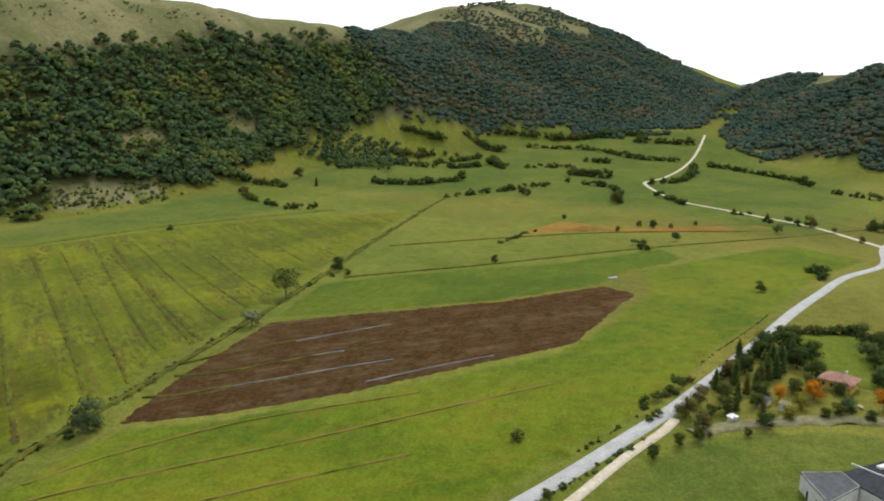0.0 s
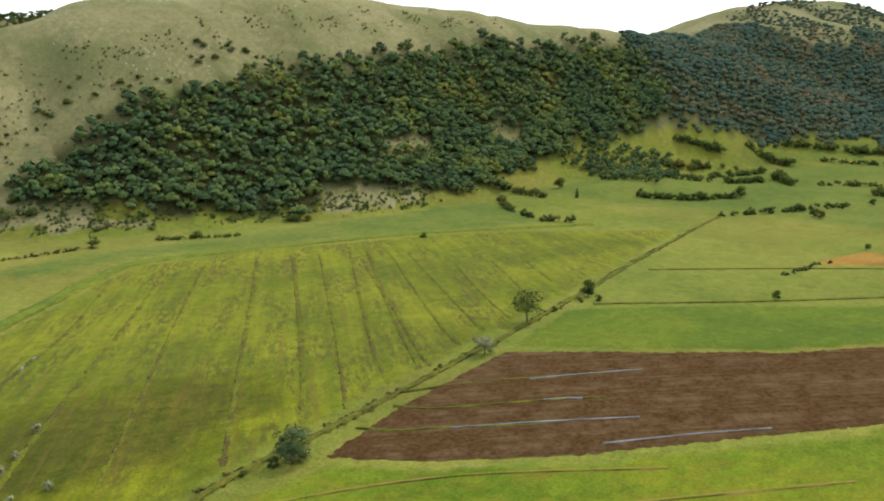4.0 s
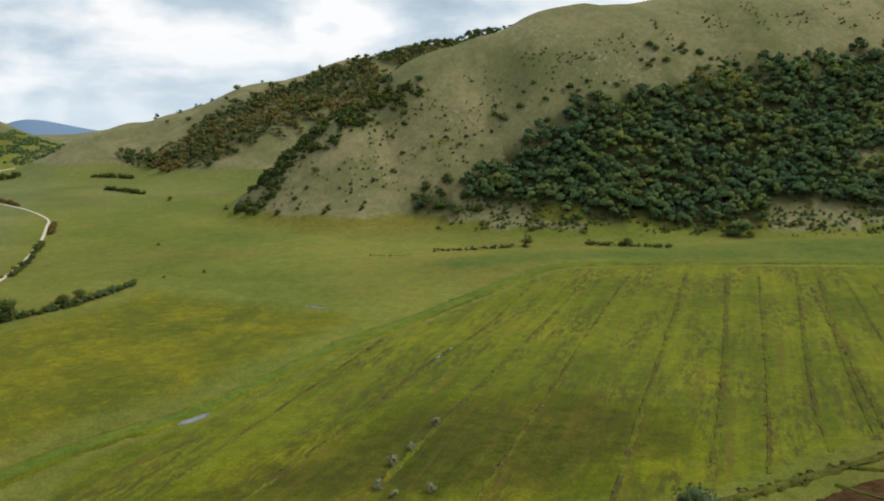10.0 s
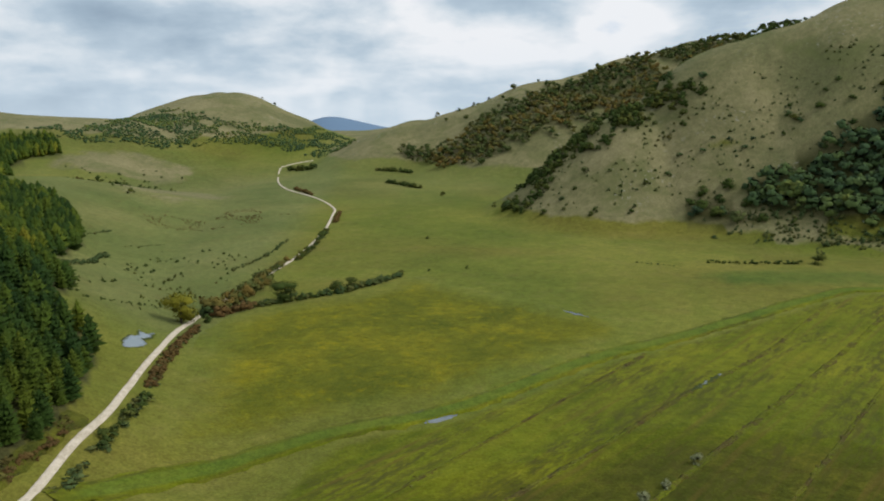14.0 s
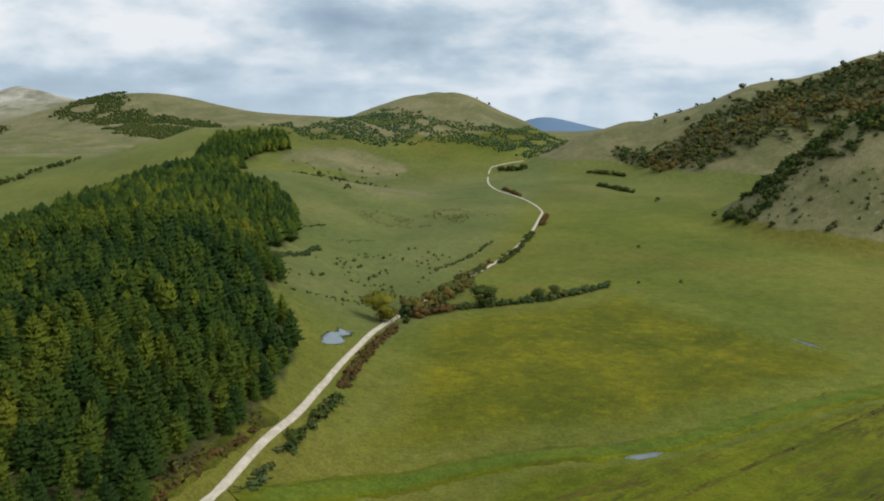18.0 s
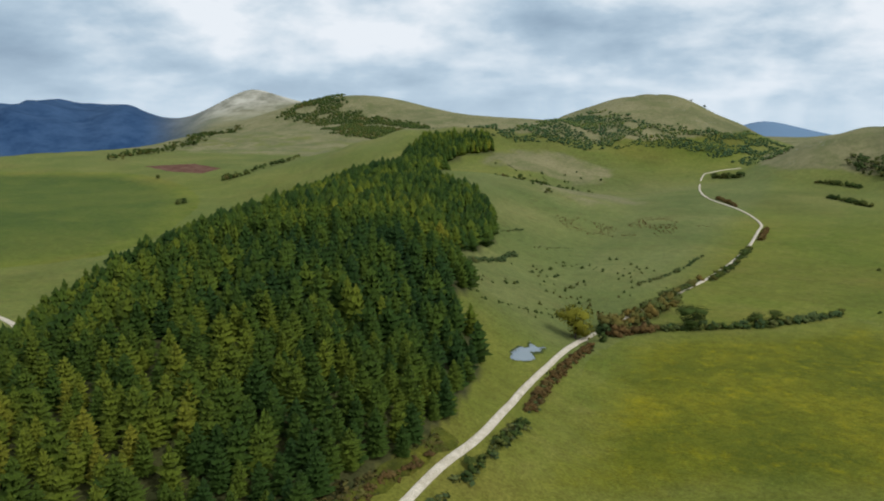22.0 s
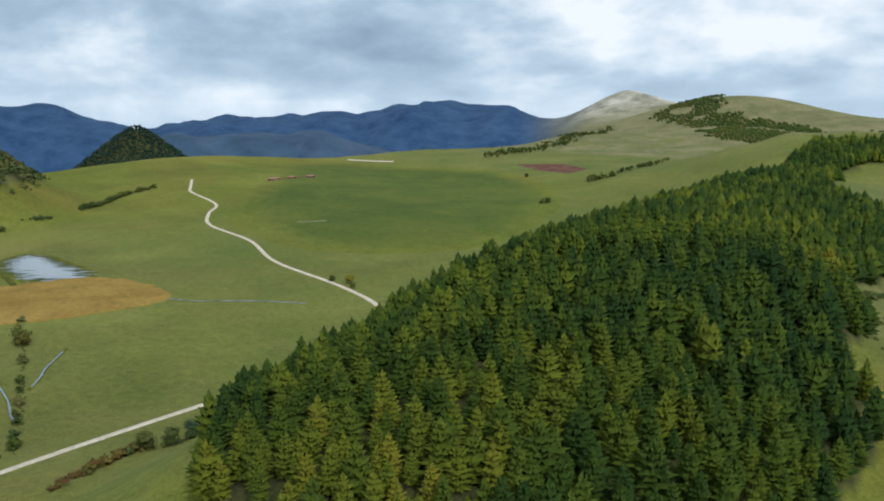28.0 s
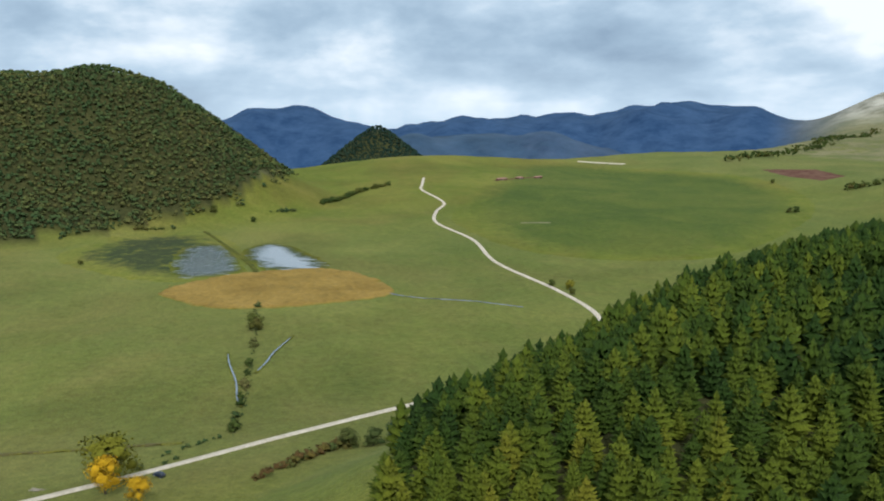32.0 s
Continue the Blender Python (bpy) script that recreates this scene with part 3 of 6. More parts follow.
def height(x, y):
    x, y = np.asarray(x, float), np.asarray(y, float)
    low = ease((-x - 60 + 0.12 * (y - 250)) / 260)
    north = ease((y - 850) / 700)
    z = -4 + (-36 + 22 * ease((y - 950) / 350)) * low
    z = z + knoll(x, y, 270, -60, 17, 260, 270)
    z = z + 80 * ease((x - 1000) / 950) + 14 * north * (1 - low)
    z = z + knoll(x, y, -1200, 680, 12, 330, 180) - knoll(x, y, -500, 480, 8, 300, 200)
    hills = np.zeros_like(z)
    for crest in (MAIN_HILL, NORTH_RIDGE, EAST_MOUNTAIN, SOUTH_MOUNTAIN, WEST_HILL, SHELF):
        hills = np.maximum(hills, ridge(x, y, crest))
    hills = hills + ridge(x, y, PINE_RIDGE, 0.3)
    hills = hills + knoll(x, y, -235, 1640, 118, 200, 190, 0, 1.2)
    hills = hills + knoll(x, y, 840, 330, 12, 120, 60, -20) + knoll(x, y, -150, 900, 16, 110, 170)
    rough = ease(hills / 60)
    z = z + hills + rough * (3 * wave(x, y, 330, 3) + 1.8 * wave(x, y, 90, 5) + 3.5 * (0.45 - np.abs(wave(x + 0.3 * y, 0.22 * y, 210, 9))) + 12 * ease((x - 1200) / 250) * (0.45 - np.abs(wave(x, y, 560, 19))))
    # beyond the western edge the plateau breaks off into a deep valley
    far, az = np.hypot(x, y), np.arctan2(-x, y)
    drop = ease((-x - 1420) / 450) * ease((az - radians(39)) / radians(5))
    z = z - 190 * drop
    z = z + knoll(x, y, -1900, 760, 268, 240, 255, 20, 0.66)
    z = z + knoll(x, y, -1480, 2620, 118, 380, 280, 20, 1.1) + knoll(x, y, -900, 2500, 62, 600, 300, 10) + knoll(x, y, -1250, 1950, 30, 420, 200, 30)
    z = z + knoll(x, y, -2480, 3330, 126, 290, 320, 30, 0.8) + knoll(x, y, -2470, 3320, 32, 170, 170, 30, 1.1) + knoll(x, y, -2000, 3250, 70, 420, 300, 10)
    # mountains across the valley, which land() paints haze blue
    wall = 256 - 66 * ease((az - radians(57)) / radians(14)) + 26 * np.sin(az * 9 + 0.6) + 15 * np.sin(az * 23 + 1.0) + 9 * np.sin(az * 51) + 6 * np.sin(az * 97)
    z = z + wall * ease((far - 3300) / 1000) * ease((az - radians(39)) / radians(6)) * ease((radians(150) - az) / radians(30))
    front = 128 + 46 * np.sin(az * 11 + 2.2) + 26 * np.sin(az * 27 + 0.4) + 9 * np.sin(az * 71)
    z = z + front * np.exp(-(((far - 2950 - 150 * np.sin(az * 8)) / 330) ** 2)) * ease((az - radians(46)) / radians(6)) * ease((radians(150) - az) / radians(30))
    crests = ease((far - 2700) / 500) * ease((az - radians(42)) / radians(5)) * ease((radians(150) - az) / radians(30))
    z = z + crests * (34 * (0.4 - np.abs(wave(x, y, 1500, 21))) + 20 * (0.4 - np.abs(wave(x, y, 620, 22))) + 7 * wave(x, y, 210, 23))
    z = z + knoll(x, y, -3150, 1450, 60, 700, 400, 20) + knoll(x, y, -4350, 1075, 120, 260, 300, 0, 0.8)
    z = z - 95 * ease((far - 2900) / 1000) * ease((radians(30) - az) / radians(6)) * ease((az + radians(30)) / radians(15))
    z = z + 26 * ease((far - 3600) / 900) * ease((radians(38) - np.abs(az)) / radians(5)) * (1 + 0.4 * np.sin(az * 37))
    z = z + knoll(x, y, -200, 4400, 66, 200, 300, 0, 0.9) + knoll(x, y, 60, 4450, 34, 260, 300)
    z = z + knoll(x, y, 4250, -440, 34, 300, 160, 0)
    return z

# ---- the ground ----
WOODS = {
    "oak_slope": [(302, 622), (318, 606), (359, 583), (399, 552), (424, 529), (484, 494), (537, 480), (594, 466), (636, 446), (718, 434), (836, 442), (920, 436), (1010, 420), (1090, 372), (1150, 440), (1110, 470), (1047, 490), (962, 518), (893, 555), (806, 565), (733, 578), (679, 570), (616, 587), (555, 599), (509, 609), (469, 615), (438, 614), (392, 622), (351, 616)],
    "oak_foot": [(640, 446), (700, 440), (723, 429), (788, 440), (845, 429), (878, 433), (942, 411), (1063, 384), (1120, 395), (1000, 450), (835, 470), (700, 461)],
    "pines": [(-22, 198), (-17, 222), (-14, 245), (-14, 270), (-24, 314), (-38, 338), (-51, 348), (-55, 378), (-72, 415), (-95, 439), (-104, 500), (-110, 545), (-133, 607), (-175, 660), (-212, 696), (-250, 745), (-285, 850), (-330, 960), (-382, 1060), (-372, 1100), (-335, 1130), (-372, 1185), (-470, 1180), (-440, 980), (-400, 800), (-370, 650), (-345, 500), (-320, 400), (-283, 292), (-240, 254), (-190, 222), (-106, 178), (-60, 178)],
    "east_slope": [(1077, 373), (1178, 318), (1256, 246), (1318, 179), (1324, 111), (1351, 5), (1478, -72), (1620, -97), (1760, -110), (1950, -90), (2200, -20), (2400, 70), (2420, 180), (2250, 260), (2080, 230), (1900, 180), (1760, 260), (1660, 250), (1600, 330), (1640, 470), (1500, 510), (1300, 500), (1180, 480), (1120, 440)],
    "south_slope": [(1234, -91), (1146, -142), (1143, -189), (1055, -243), (990, -330), (1150, -430), (1330, -360), (1480, -270), (1590, -190), (1620, -150), (1420, -80)],
    "saddle": [(1560, -118), (1614, -82), (1700, -90), (1900, -60), (2000, -110), (1900, -200), (1720, -260), (1600, -262), (1560, -200)],
    "west_slope": [(-806, 32), (-820, 94), (-860, 175), (-907, 252), (-1050, 347), (-1190, 392), (-1240, 350), (-1215, 250), (-1170, 170), (-1150, 60), (-1110, -40), (-1000, -150), (-850, -100)],
}


# grassy gaps in the oak wood and dry strips along its foot
CLEARINGS = [[(535, 488), (548, 491), (584, 473), (631, 450), (645, 443), (612, 429), (560, 443), (526, 466)], [(640, 508), (712, 494), (700, 478), (636, 496)], [(820, 492), (858, 466), (832, 450), (804, 474)],
             [(334, 616), (362, 587), (384, 551), (404, 525), (388, 520), (350, 555), (318, 594)], [(310, 696), (377, 648), (365, 636), (332, 663)]]


def make_ground():
    """One sheet of land from under the camera to the horizon, finer near the middle."""
    cx, cy, turns = 60.0, 60.0, 800
    rad = np.concatenate([[0.0], np.geomspace(14, 4900, 215)])
    ang = np.linspace(0, 2 * np.pi, turns, endpoint=False)
    r, a = np.meshgrid(rad, ang, indexing="ij")
    x, y = cx + r * np.cos(a), cy + r * np.sin(a)
    z = height(x, y)
    idx = np.arange(len(rad) * turns).reshape(len(rad), turns)
    p00, p10 = idx[:-1], idx[1:]
    p01, p11 = np.roll(idx, -1, 1)[:-1], np.roll(idx, -1, 1)[1:]
    tris = np.concatenate([np.stack([p00, p10, p11], -1).reshape(-1, 3), np.stack([p00, p11, p01], -1).reshape(-1, 3)])
    flat = lambda v: v.ravel()
    v = np.c_[flat(x), flat(y), flat(z)]
    above = np.zeros(len(v))
    for crest, start in ((MAIN_HILL, 0), (NORTH_RIDGE, 4), (EAST_MOUNTAIN, 60), (SOUTH_MOUNTAIN, 40), (WEST_HILL, 30), (SHELF, 45)):
        above = np.maximum(above, ridge(v[:, 0], v[:, 1], crest) - start - (12 * ease((v[:, 0] - 330) / 80) + 30 * ease((v[:, 0] - 620) / 120) if crest is MAIN_HILL else 0))
    above = above + knoll(v[:, 0], v[:, 1], -235, 1640, 118, 200, 190, 0, 1.2) + knoll(v[:, 0], v[:, 1], -150, 900, 16, 110, 170) * 0.8 + knoll(v[:, 0], v[:, 1], -262, 1130, 16, 120, 55, 25)
    above = np.maximum(above, 14 * ease((v[:, 1] - 1750) / 300) + 20 * ease((v[:, 1] - 2500) / 400))
    above = np.maximum(above, 11 * ease((v[:, 1] - 1230) / 350) * ease((-v[:, 0] - 200) / 250))
    dry = ease((above - 2) / 16)
    wood = np.zeros(len(v))
    for poly in [*WOODS.values(), [(-1900 + 230 * math.cos(k), 760 + 240 * math.sin(k)) for k in range(7)]]:
        wood = np.maximum(wood, inside(poly, v[:, 0], v[:, 1]).astype(float))
    for poly in CLEARINGS:
        bare = inside(poly, v[:, 0], v[:, 1])
        wood[bare], dry[bare] = 0.0, 0.57
    # thin grazed grass west of the gravel road and in the northern valley
    x, y = v[:, 0], v[:, 1]
    grazed = 0.46 * ease((24 - x + 0.02 * (y - 500)) / 40) * ease((x + 330) / 120) * ease((y - 330) / 90) * ease((1300 - y) / 200) + 0.30 * ease((y - 700) / 300) * ease((x + 40) / 60) * ease((420 - x) / 150)
    grazed = np.maximum(grazed, np.maximum(0.3 * ease((-x - 250) / 250) * ease((y - 900) / 300), 0.22 * ease((-x - 130) / 120) * ease((x + 1000) / 300)))
    rock = np.clip(knoll(x, y, -2480, 3330, 1.5, 330, 360, 30, 1.2), 0, 1)
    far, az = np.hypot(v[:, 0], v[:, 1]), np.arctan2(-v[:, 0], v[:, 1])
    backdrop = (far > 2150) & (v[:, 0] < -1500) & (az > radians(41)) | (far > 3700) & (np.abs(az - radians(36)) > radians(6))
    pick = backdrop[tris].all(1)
    for name, faces, tag in (("ground", tris[~pick], "rolling upland of meadow, dry grass slopes and woods"), ("backdrop", tris[pick], "distant wooded mountains beyond the valley, painted haze blue")):
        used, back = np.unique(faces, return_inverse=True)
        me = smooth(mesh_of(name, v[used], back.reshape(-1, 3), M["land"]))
        # blue is the amount of painted haze, by distance and bearing
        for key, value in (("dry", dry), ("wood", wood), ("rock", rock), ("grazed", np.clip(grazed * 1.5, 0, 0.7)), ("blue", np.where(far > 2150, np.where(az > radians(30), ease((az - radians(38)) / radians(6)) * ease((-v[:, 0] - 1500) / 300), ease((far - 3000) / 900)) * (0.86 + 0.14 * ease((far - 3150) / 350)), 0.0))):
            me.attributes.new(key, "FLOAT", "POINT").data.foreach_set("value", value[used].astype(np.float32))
        tagged(new(name, me), tag, "land" if name == "ground" else "mountains", kind="structure")


make_ground()


def cover(name, label, category, me):
    return tagged(new(name, me), label, category, kind="structure")


# fields of the eastern plain
def furrows(x, y):
    """Ridges left by the plough, along the field's long side."""
    across = x * 0.754 + y * 0.657
    return 0.12 * np.sin(across * 2 * np.pi / 13.0 + 1)


cover("ploughed_field", "bare brown ploughed field with wet furrows", "field", drape("ploughed_field",
      [(186, 152), (228, 156), (268, 156), (290, 156), (338, 66), (379, 25), (365, 9), (340, 16), (318, 20), (283, 28), (274, 35), (219, 94), (200, 123)], M["plough"], 2.2, 0.42, False, 0.35, 2, furrows))
for n, line in enumerate(([(236, 163), (246, 155), (256, 146), (268, 132), (283, 114)], [(225, 158), (228, 147), (239, 133), (251, 119), (263, 103)], [(206, 157), (210, 145), (219, 133), (234, 110)])):
    cover("grass_balk", "narrow strip of long grass between ploughed plots", "strip", ribbon("grass_balk", line, 1.2, M["rough"], 0.52, 2.0, 0.1, 0.4, 90 + n))
cover("crop_strip", "strip of dark green young crop beside the ploughed field", "field", drape("crop_strip",
      [(294, 158), (362, 166), (388, 134), (441, 52), (511, 0), (490, -10), (473, -13), (449, -5), (424, 14), (383, 26), (340, 67)], M["crop"], 5.0, 0.28, False, 0.4, 3, None, 4.0))
cover("rusty_strip", "strip of rusty orange dry grass", "field", drape("rusty_strip",
      [(549, 95), (618, 74), (600, 48), (612, -2), (658, -82), (632, -82), (588, -6), (572, 50)], M["orange"], 8.0, 0.30, True, 1.0, 4))
cover("striped_meadow", "yellow-green meadow crossed by drainage lines", "meadow", drape("striped_meadow",
      [(40, 225), (100, 190), (151, 165), (198, 167), (275, 169), (365, 174), (507, 189), (640, 200), (560, 300), (505, 350), (395, 404), (324, 430), (283, 413), (199, 357), (154, 331), (96, 284), (56, 268)], M["meadow"], 7.0, 0.22, False, 0.0, 5, None, 9.0))
cover("sodden_ground", "dark sodden patch of the striped meadow", "meadow", drape("sodden_ground",
      [(60, 222), (100, 196), (150, 176), (205, 178), (232, 205), (222, 240), (190, 262), (150, 268), (110, 252), (76, 240)], M["sodden"], 6.0, 0.25, True, 0.0, 18, None, 32.0))
cover("flower_meadow", "meadow thick with yellow flowers", "meadow", drape("flower_meadow",
      [(4, 246), (19, 256), (56, 280), (96, 296), (154, 341), (185, 365), (175, 400), (130, 450), (100, 488), (84, 494), (57, 460), (24, 440), (2, 420), (-6, 380), (4, 300)], M["yellow"], 7.0, 0.22, True, 0.0, 6, None, 30.0))
cover("road_meadow", "bright meadow between the ditch and the asphalt road", "meadow", drape("road_meadow",
      [(90, 150), (146, 158), (184, 150), (199, 121), (218, 92), (273, 33), (318, 18), (365, 6), (424, 10), (470, -17), (560, -80), (512, -119), (429, -77), (343, -47), (269, -18), (225, 0), (170, 32), (120, 66)], M["bright"], 6.0, 0.22, False, 0.0, 9, None, 6.0))
cover("garden_meadow", "mown grass round the farm buildings", "meadow", drape("garden_meadow",
      [(150, 20), (172, 12), (196, 0), (211, -12), (222, -34), (226, -62), (215, -110), (150, -90), (120, -20)], M["pasture"], 6.0, 0.22, True, 0.0, 10, None, 6.0))
cover("foot_meadow", "bright green meadow along the foot of the hill", "meadow", drape("foot_meadow",
      [(256, 493), (336, 492), (409, 470), (487, 458), (566, 440), (652, 428), (680, 387), (648, 325), (594, 300), (475, 368), (376, 425), (302, 440), (253, 448)], M["pasture"], 9.0, 0.24, True, 0.0, 16, None, 25.0))
cover("valley_pasture", "green hedged pastures climbing towards the mountain", "field", drape("valley_pasture",
      [(729, 400), (690, 300), (720, 194), (688, 83), (645, -2), (600, -130), (968, -226), (1144, -156), (1367, -90), (1432, -12), (1356, 170), (1217, 290), (1035, 340), (860, 420)], M["pasture"], 18.0, 0.3, True, 0.0, 17, None, 70.0))
cover("lawn", "lush green lawn behind the villa", "lawn", drape("lawn",
      [(313, -46), (320, -74), (300, -90), (262, -80), (258, -64), (275, -50)], M["lush"], 5.0, 0.25, True, 0.0, 11, None, 4.0))
cover("grazing_land", "wide dark green pasture on the western plain", "field", drape("grazing_land",
      [(-891, 536), (-1000, 600), (-1191, 745), (-1350, 870), (-1338, 1010), (-1060, 1120), (-860, 1070), (-703, 949), (-560, 743), (-519, 618), (-568, 528), (-656, 485), (-800, 492)], M["grazed"], 18.0, 0.5, True, 0.0, 7, None, 75.0))
cover("clay_field", "bare reddish ploughed field far out", "field", drape("clay_field",
      [(-1051, 1189), (-979, 1245), (-883, 1206), (-879, 1150), (-948, 1152)], M["clay"], 15.0, 0.6, False, 0.5, 8))
cover("marsh", "dark wet marsh beside the shallow lake", "marsh", drape("marsh",
      [(-738, 82), (-830, 140), (-815, 225), (-720, 240), (-640, 235), (-585, 190), (-600, 150), (-655, 112)], M["mud"], 10.0, 0.35, True, 1.0, 12, None, 45.0))
for n, outline in enumerate(([(-594, 180), (-630, 168), (-690, 176), (-740, 190), (-750, 222), (-700, 232), (-640, 230), (-604, 226)], [(-690, 236), (-735, 262), (-715, 288), (-670, 296), (-610, 300), (-590, 280), (-602, 250), (-612, 240)])):
    cover("lake", "shallow flooded pool with grassy streaks", "water", drape("lake", outline, M["shallows"], 6.0, 0.6, True, 1.2, 13 + n, None, 30.0))
cover("reed_bed", "flat tawny bed of dead reeds beside the lake", "reeds", drape("reed_bed",
      [(-560, 160), (-598, 205), (-606, 236), (-606, 290), (-566, 318), (-500, 316), (-482, 255), (-490, 196), (-523, 168)], M["reed"], 6.0, 0.9, True, 0.8, 15, None, 5.0))
for n, (outline, lift) in enumerate((([(84, 278), (93, 281), (104, 293), (100, 295), (90, 287)], 0.42), ([(158, 411), (164, 404), (169, 395), (165, 397), (159, 405)], 0.38), ([(-25, 343), (-27, 352), (-25, 361), (-26, 368), (-22, 366), (-20, 372), (-18, 364), (-19, 357), (-17, 352), (-21, 340)], 0.36),
                                    ([(172, 291), (186, 303), (196, 314), (190, 311), (176, 297)], 0.45), ([(398, 24), (404, 19), (406, 21), (401, 26)], 0.4))):
    cover("puddle", "shallow rain puddle lying in the grass", "puddle", drape("puddle", outline, M["water" if n in (0, 1) else "shallows"], 1.6, lift, True, 0.35, 20 + n, None, 2.6))
for n, (a, b, w) in enumerate((((266, 132), (293, 103), 0.40), ((251, 119), (258, 109), 0.34), ((219, 132), (252, 88), 0.40), ((230, 90), (262, 54), 0.2))):
    cover("furrow_water", "rainwater standing in a plough furrow", "puddle", ribbon("furrow_water", [a, ((a[0] + b[0]) / 2 + 0.6, (a[1] + b[1]) / 2), b], w, M["water"], 0.75, 3.0, 0.0, 0.12, 30 + n))
# drainage lines of the striped meadow
DRAINS = [[(175, 339), (123, 284), (75, 234), (60, 215)], [(290, 409), (222, 336), (173, 293), (132, 253), (97, 221), (80, 205)], [(315, 398), (260, 341), (179, 262), (134, 218), (105, 188)],
          [(343, 396), (270, 322), (188, 236), (143, 190)], [(378, 388), (297, 304), (221, 226), (169, 172)], [(391, 370), (262, 235), (197, 170)], [(406, 361), (275, 228), (216, 170)],
          [(425, 352), (281, 215), (240, 172)], [(433, 344), (307, 222), (258, 172)], [(440, 332), (318, 208), (289, 176)], [(445, 320), (359, 229), (310, 178)], [(410, 329), (330, 243), (262, 171)],
          [(427, 270), (371, 217), (333, 178)], [(446, 256), (383, 198)], [(470, 250), (415, 200)]]
for n, line in enumerate(DRAINS):
    cover("drain_line", "shallow overgrown drain with brown rank grass", "ditch", ribbon("drain_line", line, 1.5 + 0.5 * (n % 3), M["drain"], 0.29, 2.4, 0.0, 0.75, 50 + n, True, 0.12))
# ditches and field edges
for n, (name, label, line, width, mat) in enumerate((
        ("ditch", "overgrown ditch with tall yellow grass", [(110, 150), (151, 163), (174, 165), (198, 164), (275, 165), (365, 171), (507, 186), (640, 196), (723, 199)], 3.0, "rough"),
        ("field_edge", "dark overgrown field edge", [(474, 168), (531, 94), (573, 32), (620, -77)], 2.6, "rough"),
        ("field_edge", "dark overgrown field edge", [(377, 159), (429, 88), (519, -2), (600, -90), (668, -159)], 2.4, "rough"),
        ("green_track", "band of lush green grass along a farm track", [(-2, 222), (8, 234), (24, 250), (44, 266), (64, 277), (96, 290), (154, 336), (199, 362), (285, 418), (327, 436), (395, 411), (510, 354), (620, 270)], 11.0, "lush"),
("rough_verge", "dark rank verge between road and plantation", [(-26, 196), (-18, 216), (-13, 240), (-11, 262)], 5.0, "rough"),
        ("field_path", "faint brown path in the grass", [(130, 160), (160, 126), (190, 88), (240, 30)], 1.1, "faint"),
        ("field_path", "faint brown path in the grass", [(150, 152), (171, 138), (197, 112), (225, 70)], 1.1, "faint"),
        ("field_path", "faint brown path in the grass", [(120, 130), (150, 105), (185, 60)], 1.1, "faint"),
        ("verge", "pale dry grass verge round the gardens", [(213, -12), (217, -17), (223, -27), (230, -44), (235, -66), (236, -90)], 6.0, "straw"),
        ("stream", "narrow stream across the plain", [(-502, 313), (-483, 328), (-462, 362), (-435, 388)], 1.0, "water"),
        ("stream", "narrow stream across the plain", [(-392, 184), (-372, 182), (-342, 181), (-318, 178), (-305, 178)], 1.5, "shallows"),
        ("stream", "narrow stream across the plain", [(-412, 224), (-395, 214), (-381, 206), (-367, 200), (-352, 192)], 1.7, "shallows"),
        ("causeway", "overgrown causeway through the marsh", [(-843, 219), (-724, 230), (-610, 236), (-540, 226), (-490, 218)], 4.5, "rough"),
        ("field_path", "faint brown path in the grass", [(-290, 60), (-275, 105), (-262, 150)], 3.0, "faintpasture"),
        ("field_path", "faint brown path in the grass", [(-760, 560), (-745, 590)], 7.0, "straw"),
        ("field_path", "faint bare patch on the pasture", [(-1090, 690), (-1115, 740), (-1140, 795)], 9.0, "clay"),
        ("field_path", "faint bare patch on the pasture", [(-1393, 1032), (-1307, 1088)], 12.0, "gravel"))):
    cover(name, label, "ditch" if "ditch" in name or "edge" in name else name.split("_")[-1], ribbon(name, line, width, M[mat], 0.45 if mat == "water" else 0.38 + 0.01 * n, 3.0, 0.15, 0.35 if width < 3 else 0.8, 70 + n))
# roads and tracks
cover("main_road", "pale grey asphalt country road", "road", ribbon("main_road", [(120, 60), (171, 26), (204, 7), (228, -6), (248, -15), (269, -24), (303, -38), (347, -54), (395, -73), (445, -93), (501, -124), (573, -141), (640, -170)], 4.8, M["asphalt"], 0.4))
cover("upper_road", "narrow pale road winding up the valley", "road", ribbon("upper_road", [(520, -160), (573, -141), (650, -112), (690, -82), (729, -49), (771, -14), (834, 8), (900, 22), (930, 14), (966, 1), (1088, -23), (1205, -40), (1361, -56)], 4.2, M["gravel"], 0.5))
cover("farm_lane", "white gravel lane off the asphalt road", "road", ribbon("farm_lane", [(150, 27), (172, 16), (196, 5), (213, -4), (221, -7)], 3.0, M["gravel"], 0.45))
cover("gravel_road", "pale gravel road winding along the valley", "road", ribbon("gravel_road", [(-40, 130), (-18, 190), (-9, 217), (-7, 248), (-6, 274), (-11, 320), (-14, 365), (-14, 409), (-7, 447), (6, 502), (21, 572), (30, 661), (32, 740), (31, 784), (13, 846), (-27, 935), (-52, 1060), (-65, 1177), (-54, 1202), (-17, 1224)], 2.2, M["gravel"], 0.45))
cover("plain_road", "pale gravel road across the western plain", "road", ribbon("plain_road", [(-190, 60), (-209, 104), (-226, 138), (-251, 185), (-273, 238), (-293, 297), (-330, 375), (-391, 421), (-474, 439), (-590, 444), (-695, 470), (-803, 474), (-878, 504), (-940, 540), (-1060, 556), (-1110, 575), (-1180, 605)], 4.2, M["gravel"], 0.45))


